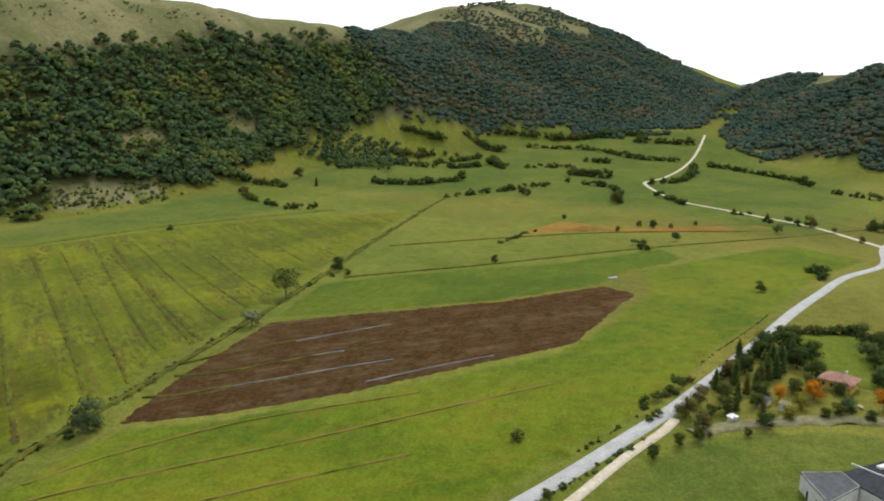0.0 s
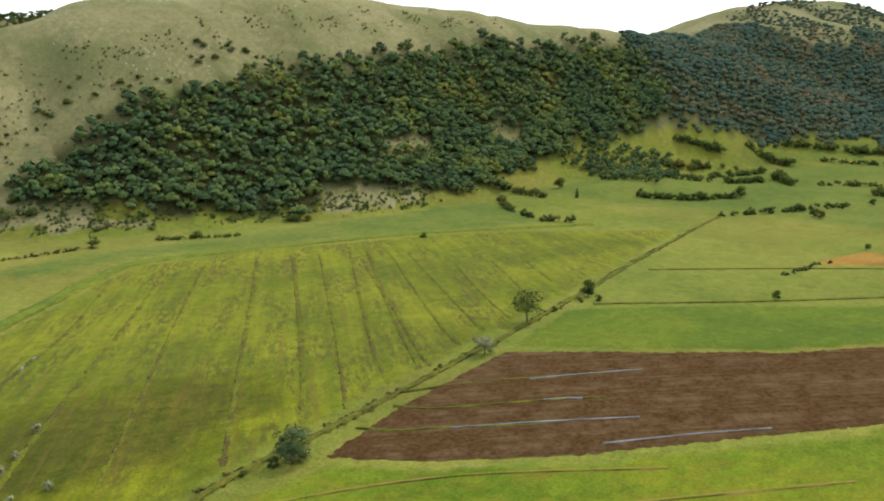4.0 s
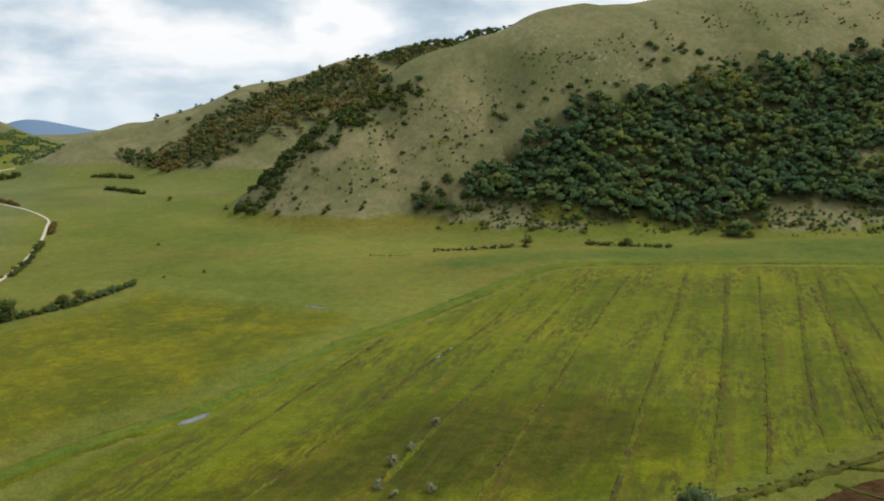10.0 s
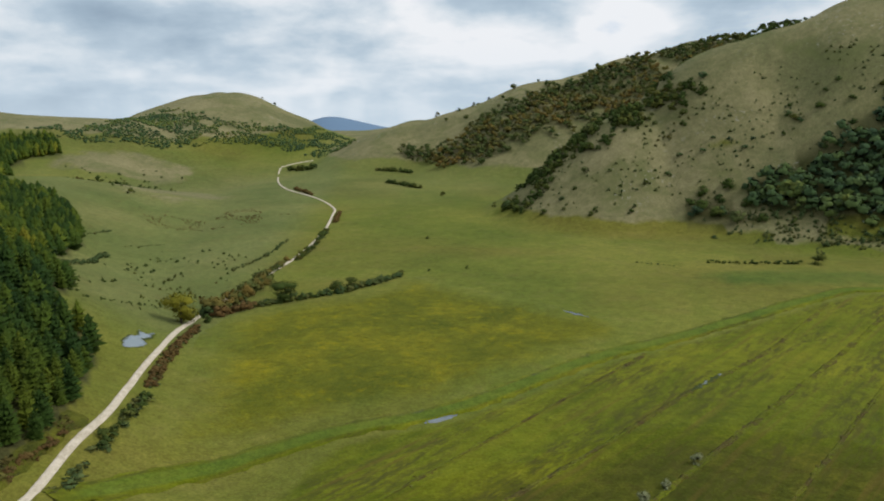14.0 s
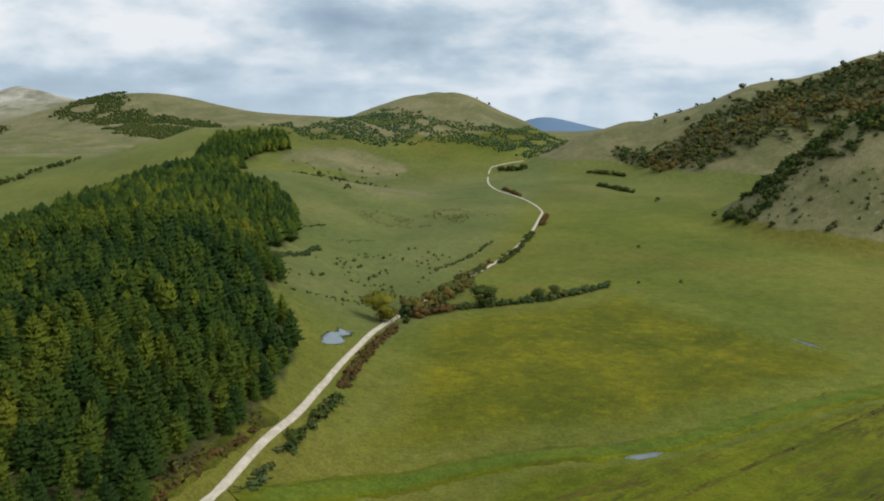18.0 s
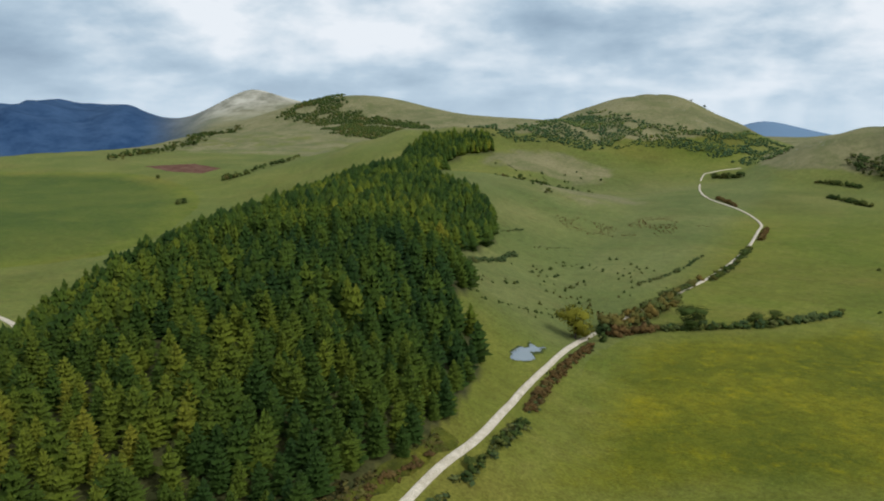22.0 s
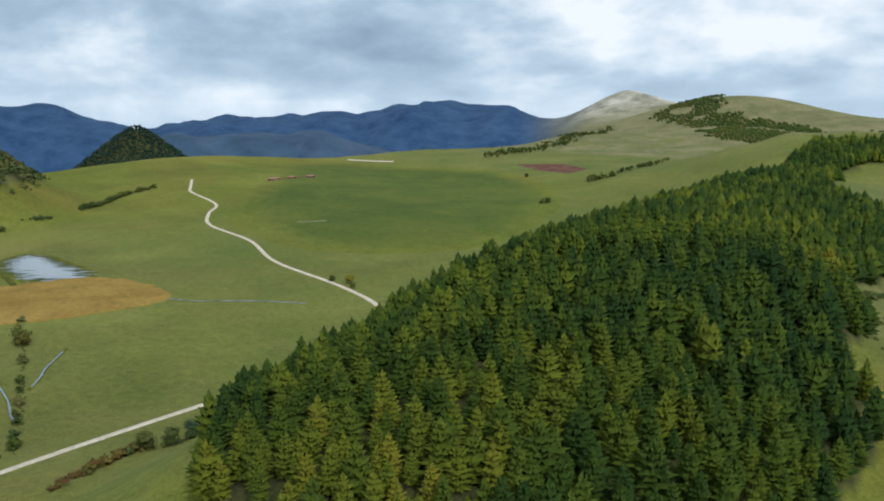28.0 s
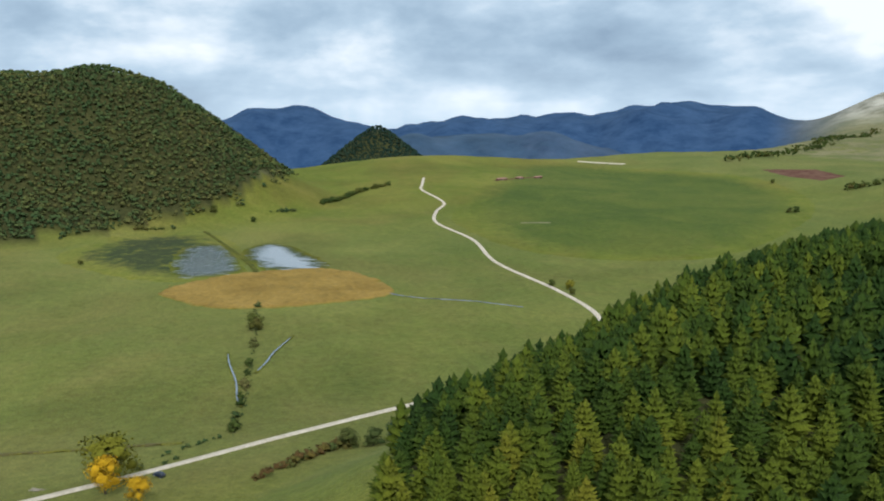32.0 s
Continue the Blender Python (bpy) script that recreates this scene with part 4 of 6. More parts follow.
# ---- plants ----
def tuft_cloud(rng, lobes, count, size, flat=0.6):
    """Leafy tufts: bent little sheets over the outsides of the lobes (x, y, z, r)."""
    lobes = np.asarray(lobes, float)
    pick = rng.choice(len(lobes), count, p=lobes[:, 3] ** 2 / (lobes[:, 3] ** 2).sum())
    d = rng.normal(size=(count, 3))
    d[:, 2] = d[:, 2] * 0.8 + 0.25
    d /= np.linalg.norm(d, axis=1)[:, None]
    c = lobes[pick, :3] + d * lobes[pick, 3:4] * rng.uniform(0.72, 1.12, (count, 1)) * [1, 1, 0.85]
    n = d + rng.normal(0, flat, (count, 3))
    n /= np.linalg.norm(n, axis=1)[:, None]
    u = np.cross(n, rng.normal(size=(count, 3)))
    u /= np.linalg.norm(u, axis=1)[:, None]
    w = np.cross(n, u)
    s = size * rng.uniform(0.6, 1.3, (count, 1))
    v = np.stack([c - u * s, c - w * s * 0.7 - n * s * 0.25, c + u * s, c + w * s * 0.7 - n * s * 0.25], 1).reshape(-1, 3)
    base = np.arange(count)[:, None, None] * 4
    t = (base + np.array([(0, 1, 2), (0, 2, 3)])[None]).reshape(-1, 3)
    return v, t


def blob(rng, lobe, squash=0.85):
    """A rough closed core of leaves that fills a lobe."""
    x, y, z, r = lobe
    g = (1 + 5 ** 0.5) / 2
    v = np.array([(-1, g, 0), (1, g, 0), (-1, -g, 0), (1, -g, 0), (0, -1, g), (0, 1, g), (0, -1, -g), (0, 1, -g), (g, 0, -1), (g, 0, 1), (-g, 0, -1), (-g, 0, 1)], float)
    v /= np.linalg.norm(v, axis=1)[:, None]
    t = np.array([(0, 11, 5), (0, 5, 1), (0, 1, 7), (0, 7, 10), (0, 10, 11), (1, 5, 9), (5, 11, 4), (11, 10, 2), (10, 7, 6), (7, 1, 8), (3, 9, 4), (3, 4, 2), (3, 2, 6), (3, 6, 8), (3, 8, 9), (4, 9, 5), (2, 4, 11), (6, 2, 10), (8, 6, 7), (9, 8, 1)])
    v = v * r * rng.uniform(0.62, 0.86, (12, 1)) * [1, 1, squash] + [x, y, z]
    return v, t


def join(parts):
    vs, ts, n = [], [], 0
    for v, t in parts:
        vs.append(v), ts.append(t + n)
        n += len(v)
    return np.vstack(vs), np.vstack(ts)


def limb(a, b, r0, r1, sides=6):
    """A tapered round limb from a to b."""
    a, b = np.asarray(a, float), np.asarray(b, float)
    d = (b - a) / np.linalg.norm(b - a)
    u = np.cross(d, (0.3, 1, 0.2))
    u /= np.linalg.norm(u)
    w = np.cross(d, u)
    k = np.arange(sides) * 2 * np.pi / sides
    ring = np.cos(k)[:, None] * u + np.sin(k)[:, None] * w
    v = np.vstack([a + ring * r0, b + ring * r1, [b]])
    t = []
    for i in range(sides):
        j = (i + 1) % sides
        t += [(i, j, sides + j), (i, sides + j, sides + i), (sides + i, sides + j, 2 * sides)]
    return v, np.array(t)


def broad_crown(seed, tall=1.0, wide=0.45, lobes=6, count=150, size=0.07, low=0.3, core=1.0, loose=0.4):
    """A broadleaved crown of unit height (times tall), with lobes and gaps."""
    rng = np.random.RandomState(seed)
    out = []
    for k in range(lobes):
        a, f = 2 * np.pi * (k + rng.uniform(-0.3, 0.3)) / lobes, rng.uniform(low + 0.12, 0.80)
        r = wide * rng.uniform(0.40, 0.62)
        d = (wide - r * 0.8) * rng.uniform(0.6, 1.15)
        out.append((d * math.cos(a), d * math.sin(a), f * tall, r))
    out.append((0, 0, tall * 0.78, wide * 0.5))
    return join([tuft_cloud(rng, out, count, size, loose)] + [blob(rng, (*l[:3], l[3] * core)) for l in out if core])


def broad_trunk(seed, tall=1.0, wide=0.45, thick=0.03):
    rng = np.random.RandomState(seed)
    parts = [limb((0, 0, -0.03), (0.01, 0, 0.4 * tall), thick, thick * 0.65), limb((0.01, 0, 0.38 * tall), (0, 0.02, 0.75 * tall), thick * 0.65, thick * 0.2)]
    for k in range(5):
        a = 2 * np.pi * k / 5 + rng.uniform(-0.3, 0.3)
        parts.append(limb((0.01, 0, rng.uniform(0.28, 0.42) * tall), (wide * 0.6 * math.cos(a), wide * 0.6 * math.sin(a), rng.uniform(0.5, 0.7) * tall), thick * 0.45, thick * 0.12, 5))
    return join(parts)


def pine_crown(seed, tiers=9, boughs=11, fine=True, wide=0.27, low=0.06):
    """A conifer's crown of unit height: ragged tiers of boughs, each tier a skirt of uneven points over the one below."""
    rng = np.random.RandomState(seed)
    out = []
    for k in range(tiers):
        f = (k + rng.uniform(0.15, 0.55)) / tiers
        reach = wide * (1 - f ** 1.5) ** 0.66 * (0.84 + 0.16 * min(1.0, f * 4)) + 0.012
        many = max(5, int(round(boughs * (1 - 0.35 * f))))
        z, turn, gap = low + (0.94 - low) * f, rng.uniform(0, 6.28), 0.94 / tiers
        far = reach * rng.uniform(0.62, 1.25, many)
        drop = rng.uniform(-0.15, 0.40, many) * gap - 0.45 * reach * f
        tip, notch = [], []
        for b in range(many):
            a = turn + 2 * np.pi * (b + rng.uniform(-0.2, 0.2)) / many
            c = turn + 2 * np.pi * (b + 0.5) / many
            tip.append((far[b] * math.cos(a), far[b] * math.sin(a), z - drop[b]))
            r = reach * rng.uniform(0.40, 0.62)
            notch.append((r * math.cos(c), r * math.sin(c), z - gap * rng.uniform(0.35, 0.75)))
        ring = np.array([p for pair in zip(tip, notch) for p in pair])
        rows = [[(0.0, 0.0, z + gap * 1.25)]]
        if fine:
            half = ring * [0.58, 0.58, 0] + [0, 0, z + gap * 0.30] + rng.normal(0, 0.006, ring.shape)
            half[1::2, 2] -= gap * 0.25
            rows.append(half)
        rows.append(ring)
        v, t, m = np.vstack(rows), [], 2 * many
        for i in range(m):
            j = (i + 1) % m
            t.append((0, 1 + i, 1 + j))
            if fine:
                t += [(1 + i, 1 + m + i, 1 + m + j), (1 + i, 1 + m + j, 1 + j)]
        out.append((v, np.array(t)))
    return join(out + [limb((0, 0, 0.90), (0, 0, 1.0), 0.008, 0.002, 4)])


def scattered(poly, gap, seed, rng_keep=1.0, frayed=1.6):
    """Places about gap metres apart inside an outline, unevenly spread, with a frayed edge."""
    rng = np.random.RandomState(seed)
    poly = np.asarray(poly, float)
    low, high = poly.min(0), poly.max(0)
    gx, gy = np.meshgrid(np.arange(low[0], high[0], gap), np.arange(low[1], high[1], gap * 0.87))
    gx[1::2] += gap / 2
    x, y = gx.ravel() + rng.uniform(-0.4, 0.4, gx.size) * gap, gy.ravel() + rng.uniform(-0.4, 0.4, gx.size) * gap
    stray = gap * frayed
    keep = inside(poly, x + stray * wave(x, y, gap * 7, seed + 1) + rng.normal(0, stray * 0.4, x.size), y + stray * wave(x, y, gap * 7, seed + 2) + rng.normal(0, stray * 0.4, x.size)) & (rng.uniform(size=x.size) < rng_keep)
    return np.c_[x[keep], y[keep]]


def cleared(places):
    """Leave out what would stand in the clearings."""
    for poly in CLEARINGS:
        places = places[~inside(poly, places[:, 0], places[:, 1])]
    return places


def woodland(name, label, category, places, tall, shapes, mat, seed, squat=(0.85, 1.2), kind="stuff", keep=0.4):
    """Many plants that nobody could count, in one mesh."""
    rng = np.random.RandomState(seed)
    vs, ts, ns, tints, n = [], [], [], [], 0
    z = height(places[:, 0], places[:, 1])
    for k, (v, t) in enumerate(shapes):
        mine = np.arange(len(places)) % len(shapes) == k
        p, m = np.c_[places[mine], z[mine]], mine.sum()
        h = tall * np.clip(rng.normal(0.9, 0.2, m), 0.45, 1.3)
        a, w = rng.uniform(0, 2 * np.pi, m), h * rng.uniform(*squat, m)
        x = (v[None, :, 0] * np.cos(a)[:, None] - v[None, :, 1] * np.sin(a)[:, None]) * w[:, None] + p[:, :1]
        y = (v[None, :, 0] * np.sin(a)[:, None] + v[None, :, 1] * np.cos(a)[:, None]) * w[:, None] + p[:, 1:2]
        q = v[None, :, 2] * h[:, None] + p[:, 2:] - 0.2
        vs.append(np.stack([x, y, q], -1).reshape(-1, 3))
        nx, ny, nz = soft_normals(v, t, keep=keep).T
        ns.append(np.stack([nx * np.cos(a)[:, None] - ny * np.sin(a)[:, None], nx * np.sin(a)[:, None] + ny * np.cos(a)[:, None], np.tile(nz, (m, 1))], -1).reshape(-1, 3))
        ts.append((t[None] + (np.arange(m) * len(v))[:, None, None] + n).reshape(-1, 3))
        tints.append(np.repeat(rng.uniform(0, 0.98, m), len(v)))
        n += m * len(v)
    return tagged(new(name, mesh_of(name, np.vstack(vs), np.vstack(ts), mat, np.concatenate(tints), np.vstack(ns))), label, category, kind=kind)



# ---- woods ----
far_broad = [broad_crown(20 + k, 1.0, 0.52, 3, 64, 0.125, 0.10) for k in range(6)]
faint_broad = [broad_crown(30 + k, 1.0, 0.60, 1, 22, 0.21, 0.1) for k in range(5)]
smooth_broad = [join([tuft_cloud(np.random.RandomState(35 + k), [(0, 0, 0.5, 0.5)], 9, 0.24, 0.3), blob(np.random.RandomState(45 + k), (0, 0, 0.48, 0.72))]) for k in range(6)]
scrub = [broad_crown(60 + k, 1.0, 0.75, 3, 44, 0.16, -0.05) for k in range(6)]
mid_pine = [pine_crown(40 + k, 7, 9, True, 0.28) for k in range(7)]
far_pine = [pine_crown(50 + k, 5, 7, False, 0.30) for k in range(6)]


def thin(places, size, level, seed):
    """Leave clearings where the rolling noise is low."""
    return places[wave(places[:, 0], places[:, 1], size, seed) > level]


woodland("oak_wood", "dense oak wood turning in autumn on the hillside", "trees", cleared(np.vstack([scattered(WOODS["oak_slope"], 7.3, 11), scattered(WOODS["oak_foot"], 6.2, 10)])), 11.0, far_broad, M["oak"], 1, (0.95, 1.35), keep=0.3)
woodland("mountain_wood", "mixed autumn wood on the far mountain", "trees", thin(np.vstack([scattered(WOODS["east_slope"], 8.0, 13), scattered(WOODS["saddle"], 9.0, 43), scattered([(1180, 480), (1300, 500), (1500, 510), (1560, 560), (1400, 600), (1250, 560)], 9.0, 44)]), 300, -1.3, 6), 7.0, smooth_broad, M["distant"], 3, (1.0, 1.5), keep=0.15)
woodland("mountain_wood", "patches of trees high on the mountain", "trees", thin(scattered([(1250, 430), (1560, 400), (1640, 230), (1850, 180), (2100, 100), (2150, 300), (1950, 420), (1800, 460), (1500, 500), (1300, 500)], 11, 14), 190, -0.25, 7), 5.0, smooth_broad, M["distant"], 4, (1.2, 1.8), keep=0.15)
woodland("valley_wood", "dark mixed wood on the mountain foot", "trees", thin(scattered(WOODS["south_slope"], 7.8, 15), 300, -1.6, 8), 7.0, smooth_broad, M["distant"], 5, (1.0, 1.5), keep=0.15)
woodland("hill_wood", "olive and brown scrub oak wood covering a hill", "trees", thin(scattered(WOODS["west_slope"], 5.8, 16), 90, -1.5, 9), 5.6, [broad_crown(70 + k, 1.0, 0.6, 1, 16, 0.24, 0.0) for k in range(6)], M["dusky"], 6, (0.95, 1.4), keep=0.25)
woodland("knoll_wood", "clump of oak wood on a grassy knoll", "trees", scattered([(867, 420), (918, 421), (994, 391), (1028, 356), (960, 318), (880, 300), (820, 318), (850, 370)], 8.5, 17), 9.0, far_broad, M["oak"], 7)
woodland("ridge_wood", "rust-coloured autumn oaks on the back ridge", "trees", thin(scattered([(100, 1140), (150, 1128), (196, 1130), (289, 1158), (396, 1195), (482, 1190), (600, 1180), (680, 1120), (560, 1060), (480, 1060), (403, 1085), (306, 1072), (252, 1050), (211, 1048), (170, 1055), (130, 1100)], 6.6, 18, 0.92), 120, -1.0, 3), 7.5, faint_broad, M["autumn"], 8, (1.0, 1.4))
woodland("crest_wood", "dark wood along the top of the back ridge", "trees", thin(scattered([(520, 1150), (700, 1120), (900, 1120), (1050, 1200), (1000, 1260), (700, 1270), (560, 1230)], 11, 38), 140, -0.8, 3), 8.0, faint_broad, M["hedge"], 28, (1.0, 1.4))
woodland("gully_scrub", "dark scrub filling the gully beside the spur", "bushes", thin(scattered([(175, 736), (178, 705), (194, 690), (220, 704), (254, 712), (302, 706), (333, 695), (350, 722), (325, 763), (280, 770), (225, 762), (185, 752)], 5.4, 19), 42, -0.35, 12), 5.4, scrub, M["hedge"], 9)
woodland("heath_scrub", "low dark scrub over the round hill", "bushes", thin(scattered([(-440, 1260), (-356, 1240), (-310, 1420), (-295, 1477), (-222, 1400), (-148, 1360), (-95, 1366), (-30, 1440), (20, 1380), (40, 1230), (14, 1225), (-71, 1268), (-160, 1280), (-235, 1216), (-330, 1180)], 5.2, 20), 60, -0.5, 5), 3.0, smooth_broad, M["oak"], 10, (1.0, 1.7))
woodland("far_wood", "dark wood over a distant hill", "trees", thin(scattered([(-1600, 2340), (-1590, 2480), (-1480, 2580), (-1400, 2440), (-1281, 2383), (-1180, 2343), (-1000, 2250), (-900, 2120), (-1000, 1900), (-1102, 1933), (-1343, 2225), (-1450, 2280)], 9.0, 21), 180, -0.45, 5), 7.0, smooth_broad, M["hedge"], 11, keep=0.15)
woodland("cone_hill_wood", "dark wood covering a pointed hill", "trees", scattered([(-1900 + 240 * math.cos(a * 0.5236), 760 + 250 * math.sin(a * 0.5236)) for a in range(12)], 8.0, 22), 7.0, smooth_broad, M["sombre"], 12, keep=0.15)
woodland("tree_belt", "dark shelter belt of trees on the far slope", "trees", scattered([(-1165, 1235), (-1345, 1644), (-1677, 2260), (-1710, 2270), (-1380, 1660), (-1195, 1245)], 10, 23), 9.0, faint_broad, M["hedge"], 13)
woodland("tree_belt", "dark shelter belt of trees on the far slope", "trees", scattered([(-800, 1100), (-781, 1185), (-735, 1225), (-725, 1210), (-770, 1170), (-788, 1098)], 7, 24), 7.0, faint_broad, M["hedge"], 14)
woodland("foot_scrub", "brown and green scrub along the foot of the slope", "bushes", thin(scattered([(334, 580), (396, 528), (450, 500), (516, 474), (584, 440), (640, 428), (640, 446), (584, 456), (526, 490), (451, 516), (397, 548), (350, 604)], 4.6, 25), 40, -0.5, 5), 2.8, scrub, M["dusky"], 15)
woodland("hillside_scrub", "small dark shrubs dotted over the dry slope", "bushes", thin(scattered([(190, 690), (240, 655), (301, 632), (320, 600), (340, 640), (389, 640), (496, 622), (641, 600), (855, 580), (980, 545), (980, 600), (741, 660), (553, 680), (400, 705), (300, 722), (215, 730)], 6.5, 26), 50, 0.45, 13), 1.9, scrub, M["hedge"], 16)
woodland("slope_scrub", "small brown shrubs dotted over the foot of the dry slope", "bushes", thin(scattered([(190, 690), (240, 655), (301, 632), (318, 600), (340, 560), (390, 520), (404, 528), (360, 600), (400, 650), (500, 625), (520, 650), (400, 690), (300, 700), (215, 715)], 6.0, 36), 36, 0.1, 15), 1.6, scrub, M["dusky"], 36)
woodland("clearing_scrub", "brown and green scrub in the clearings of the oak wood", "bushes", np.vstack([thin(scattered(poly, 4.2, 37 + k, 0.8), 24, -0.1, 5) for k, poly in enumerate(CLEARINGS[:4])]), 2.0, scrub, M["dusky"], 37)
woodland("pasture_scrub", "low dark shrubs dotted over the pasture", "bushes", thin(scattered([(-52, 372), (-17, 470), (-16, 581), (-60, 600), (-95, 520), (-80, 440)], 7.5, 27), 40, 0.1, 3), 1.5, scrub, M["hedge"], 17)
woodland("dry_weeds", "patch of brown dry weeds on the pasture", "weeds", thin(scattered([(-121, 728), (-53, 789), (2, 750), (-37, 690), (-121, 690)], 3.4, 28), 40, 0.0, 3), 0.9, scrub, M["rust"], 18)
woodland("reeds", "tall dead reed tufts in the reed bed", "reeds", scattered([(-556, 166), (-594, 206), (-600, 285), (-564, 312), (-504, 310), (-488, 255), (-496, 200), (-523, 174)], 8.0, 29), 1.2, scrub, M["reedleaf"], 19)
woodland("slope_trees", "small trees scattered over the dry northern slope", "trees", scattered([(-200, 830), (-170, 790), (-140, 870), (-190, 960), (-260, 1040), (-300, 1010)], 15, 30, 0.75), 5.0, far_broad, M["hedge"], 20)


# ---- single plants ----
CROWNS = {}


def crown_mesh(kind, variant):
    """Shared crown and trunk meshes, one pair for each kind and variant."""
    key = (kind, variant)
    if key not in CROWNS:
        seed = 200 + variant * 17 + sum(map(ord, kind))
        if kind == "pine":
            top, stem, mat = pine_crown(seed, 9, 12), limb((0, 0, -0.03), (0, 0, 0.9), 0.017, 0.004, 7), "pine"
        elif kind == "fir":
            top, stem, mat = pine_crown(seed, 10, 10, True, 0.24, 0.02), limb((0, 0, -0.03), (0, 0, 0.9), 0.02, 0.004, 7), "hedge"
        elif kind == "poplar":
            top, stem, mat = broad_crown(seed, 1.0, 0.26, 9, 1100, 0.022, 0.12, 0.5, 0.8), broad_trunk(seed, 1.0, 0.25), "pale"
        elif kind == "airy":
            top, stem, mat = broad_crown(seed, 1.0, 0.42, 12, 1100, 0.030, 0.28, 0.0, 0.9), broad_trunk(seed, 1.0, 0.5, 0.022), "pale"
        else:
            mat = {"willow": "willow", "gold": "gold", "flame": "flame", "rust": "rust", "autumn": "autumn", "oak": "oak", "dark": "hedge", "silver": "silver", "lime": "lime"}[kind]
            top, stem = broad_crown(seed, 1.0, 0.46, 11, 1500, 0.026, 0.02 if kind in ("willow", "silver", "lime") else 0.12, 0.72, 0.8), broad_trunk(seed)
        CROWNS[key] = (mesh_of("crown", *top, M[mat], None, soft_normals(*top, 0.2, 0.45, 0.25, 0.6) if kind in ("pine", "fir") else soft_normals(*top, 0.5)), mesh_of("trunk", *stem, M["bark"]))
    return CROWNS[key]


def tree(name, label, x, y, tall, kind, variant=0, wide=1.0, group=""):
    """A tree of its own: an empty at the foot of the trunk, with trunk and crown."""
    top, stem = crown_mesh(kind, variant)
    base = tagged(new(name), label, "tree", group)
    base.matrix_basis = pose(x, y, float(height(x, y)) - 0.05, 0, 0, (x * 37 + y * 11) % 360) @ Matrix.Diagonal((tall * wide, tall * wide, tall, 1))
    for part_name, me in (("trunk", stem), ("crown", top)):
        new(part_name, me).parent = base
    return base


BUSHES = {}


def bush(x, y, tall, mat="hedge", wide=1.0, label="round dark green bush", group="bushes"):
    """A bush of its own, leafy to the ground."""
    variant = int(abs(x * 3 + y * 7)) % 4
    if (mat, variant) not in BUSHES:
        shape = broad_crown(300 + variant, 1.0, 0.62, 7, 420, 0.050, -0.08, 0.85, 0.7)
        BUSHES[mat, variant] = mesh_of("bush", *shape, M[mat], None, soft_normals(*shape, 0.3))
    ob = tagged(new("bush", BUSHES[mat, variant]), label, "bush", group)
    ob.matrix_basis = pose(x, y, float(height(x, y)) - 0.1, 0, 0, (x * 53 + y * 29) % 360) @ Matrix.Diagonal((tall * wide, tall * wide, tall, 1))
    return ob


hedge_shape = [broad_crown(90 + k, 1.0, 0.7, 5, 110, 0.085, -0.08, 0.9, 0.7) for k in range(5)]


def hedge(label, line, tall, width=2.0, mat="hedge", gap=2.6, seed=0, uneven=0.45):
    """A hedge of one piece: bushes grown together along a line."""
    rng = np.random.RandomState(900 + seed + len(line) * 7 + int(abs(line[0][0])))
    p = curve_through(line, gap) if len(line) > 2 else np.linspace(line[0], line[1], max(2, int(math.dist(*line) / gap)))
    p = np.asarray(p)[rng.uniform(size=len(p)) > uneven * 0.3] + 0.0
    p = p + rng.normal(0, width * 0.3, p.shape)
    ob = woodland("hedge", label, "hedge", p, tall, hedge_shape, M[mat], seed, (0.8, 1.3), "")
    return tagged(ob, group="field hedges")


# nearest pines of the plantation, each a tree of its own
all_pines = scattered(WOODS["pines"], 5.4, 12, 1.0, 0.35)
away = np.hypot(all_pines[:, 0] - 50, all_pines[:, 1] - 120)
order = np.argsort(away)
rng_pine = np.random.RandomState(77)
for n, (x, y) in enumerate(all_pines[order[:300]]):
    tree("pine_tree", "dark green pine of the dense plantation", float(x), float(y), float(np.clip(rng_pine.normal(10.0, 1.5), 6.5, 13.5)), "pine", n % 9, float(rng_pine.uniform(1.0, 1.4)), "plantation pines")
woodland("pine_wood", "dense dark green pine plantation along the road", "trees", all_pines[order[300:1800]], 11.6, mid_pine, M["pine"], 2, (1.0, 1.4), keep=0.5)
woodland("pine_wood", "dense dark green pine plantation over the back of the ridge", "trees", all_pines[order[1800:]], 13.0, far_pine, M["pine"], 3, (1.1, 1.45), keep=0.4)

# trees along the ditch and in the eastern plain
tree("willow_tree", "grey-green willow beside the ditch", 180, 157, 12.0, "willow", 0, 0.85)
tree("poplar_tree", "airy half-bare yellow-green tree beside the ditch", 333, 170, 15.0, "airy", 0, 1.15)
tree("willow_tree", "silvery round willow beside the ditch", 284, 161, 7.5, "silver", 1, 1.25)
tree("ash_tree", "dark tree standing at the ditch", 391, 168, 9.0, "dark", 0, 0.9)
tree("ash_tree", "small dark tree in the meadow", 431, 90, 5.0, "dark", 1, 0.9)
for x, y, tall in ((385, 160, 3.5), (378, 166, 2.5), (262, 166, 2.0), (176, 160, 3.0), (168, 163, 1.8), (199, 34, 3.6), (494, 343, 4.5), (630, 76, 4.0), (355, 168, 2.5)):
    bush(x, y, tall)
for x, y, tall in ((155, 240, 3.4), (142, 227, 3.0), (134, 220, 3.6), (126, 209, 3.0), (137, 201, 3.0), (128, 203, 2.4)):
    bush(x, y, tall, "silver", 0.8, "pale silvery shrub in the wet meadow", "silver shrubs")
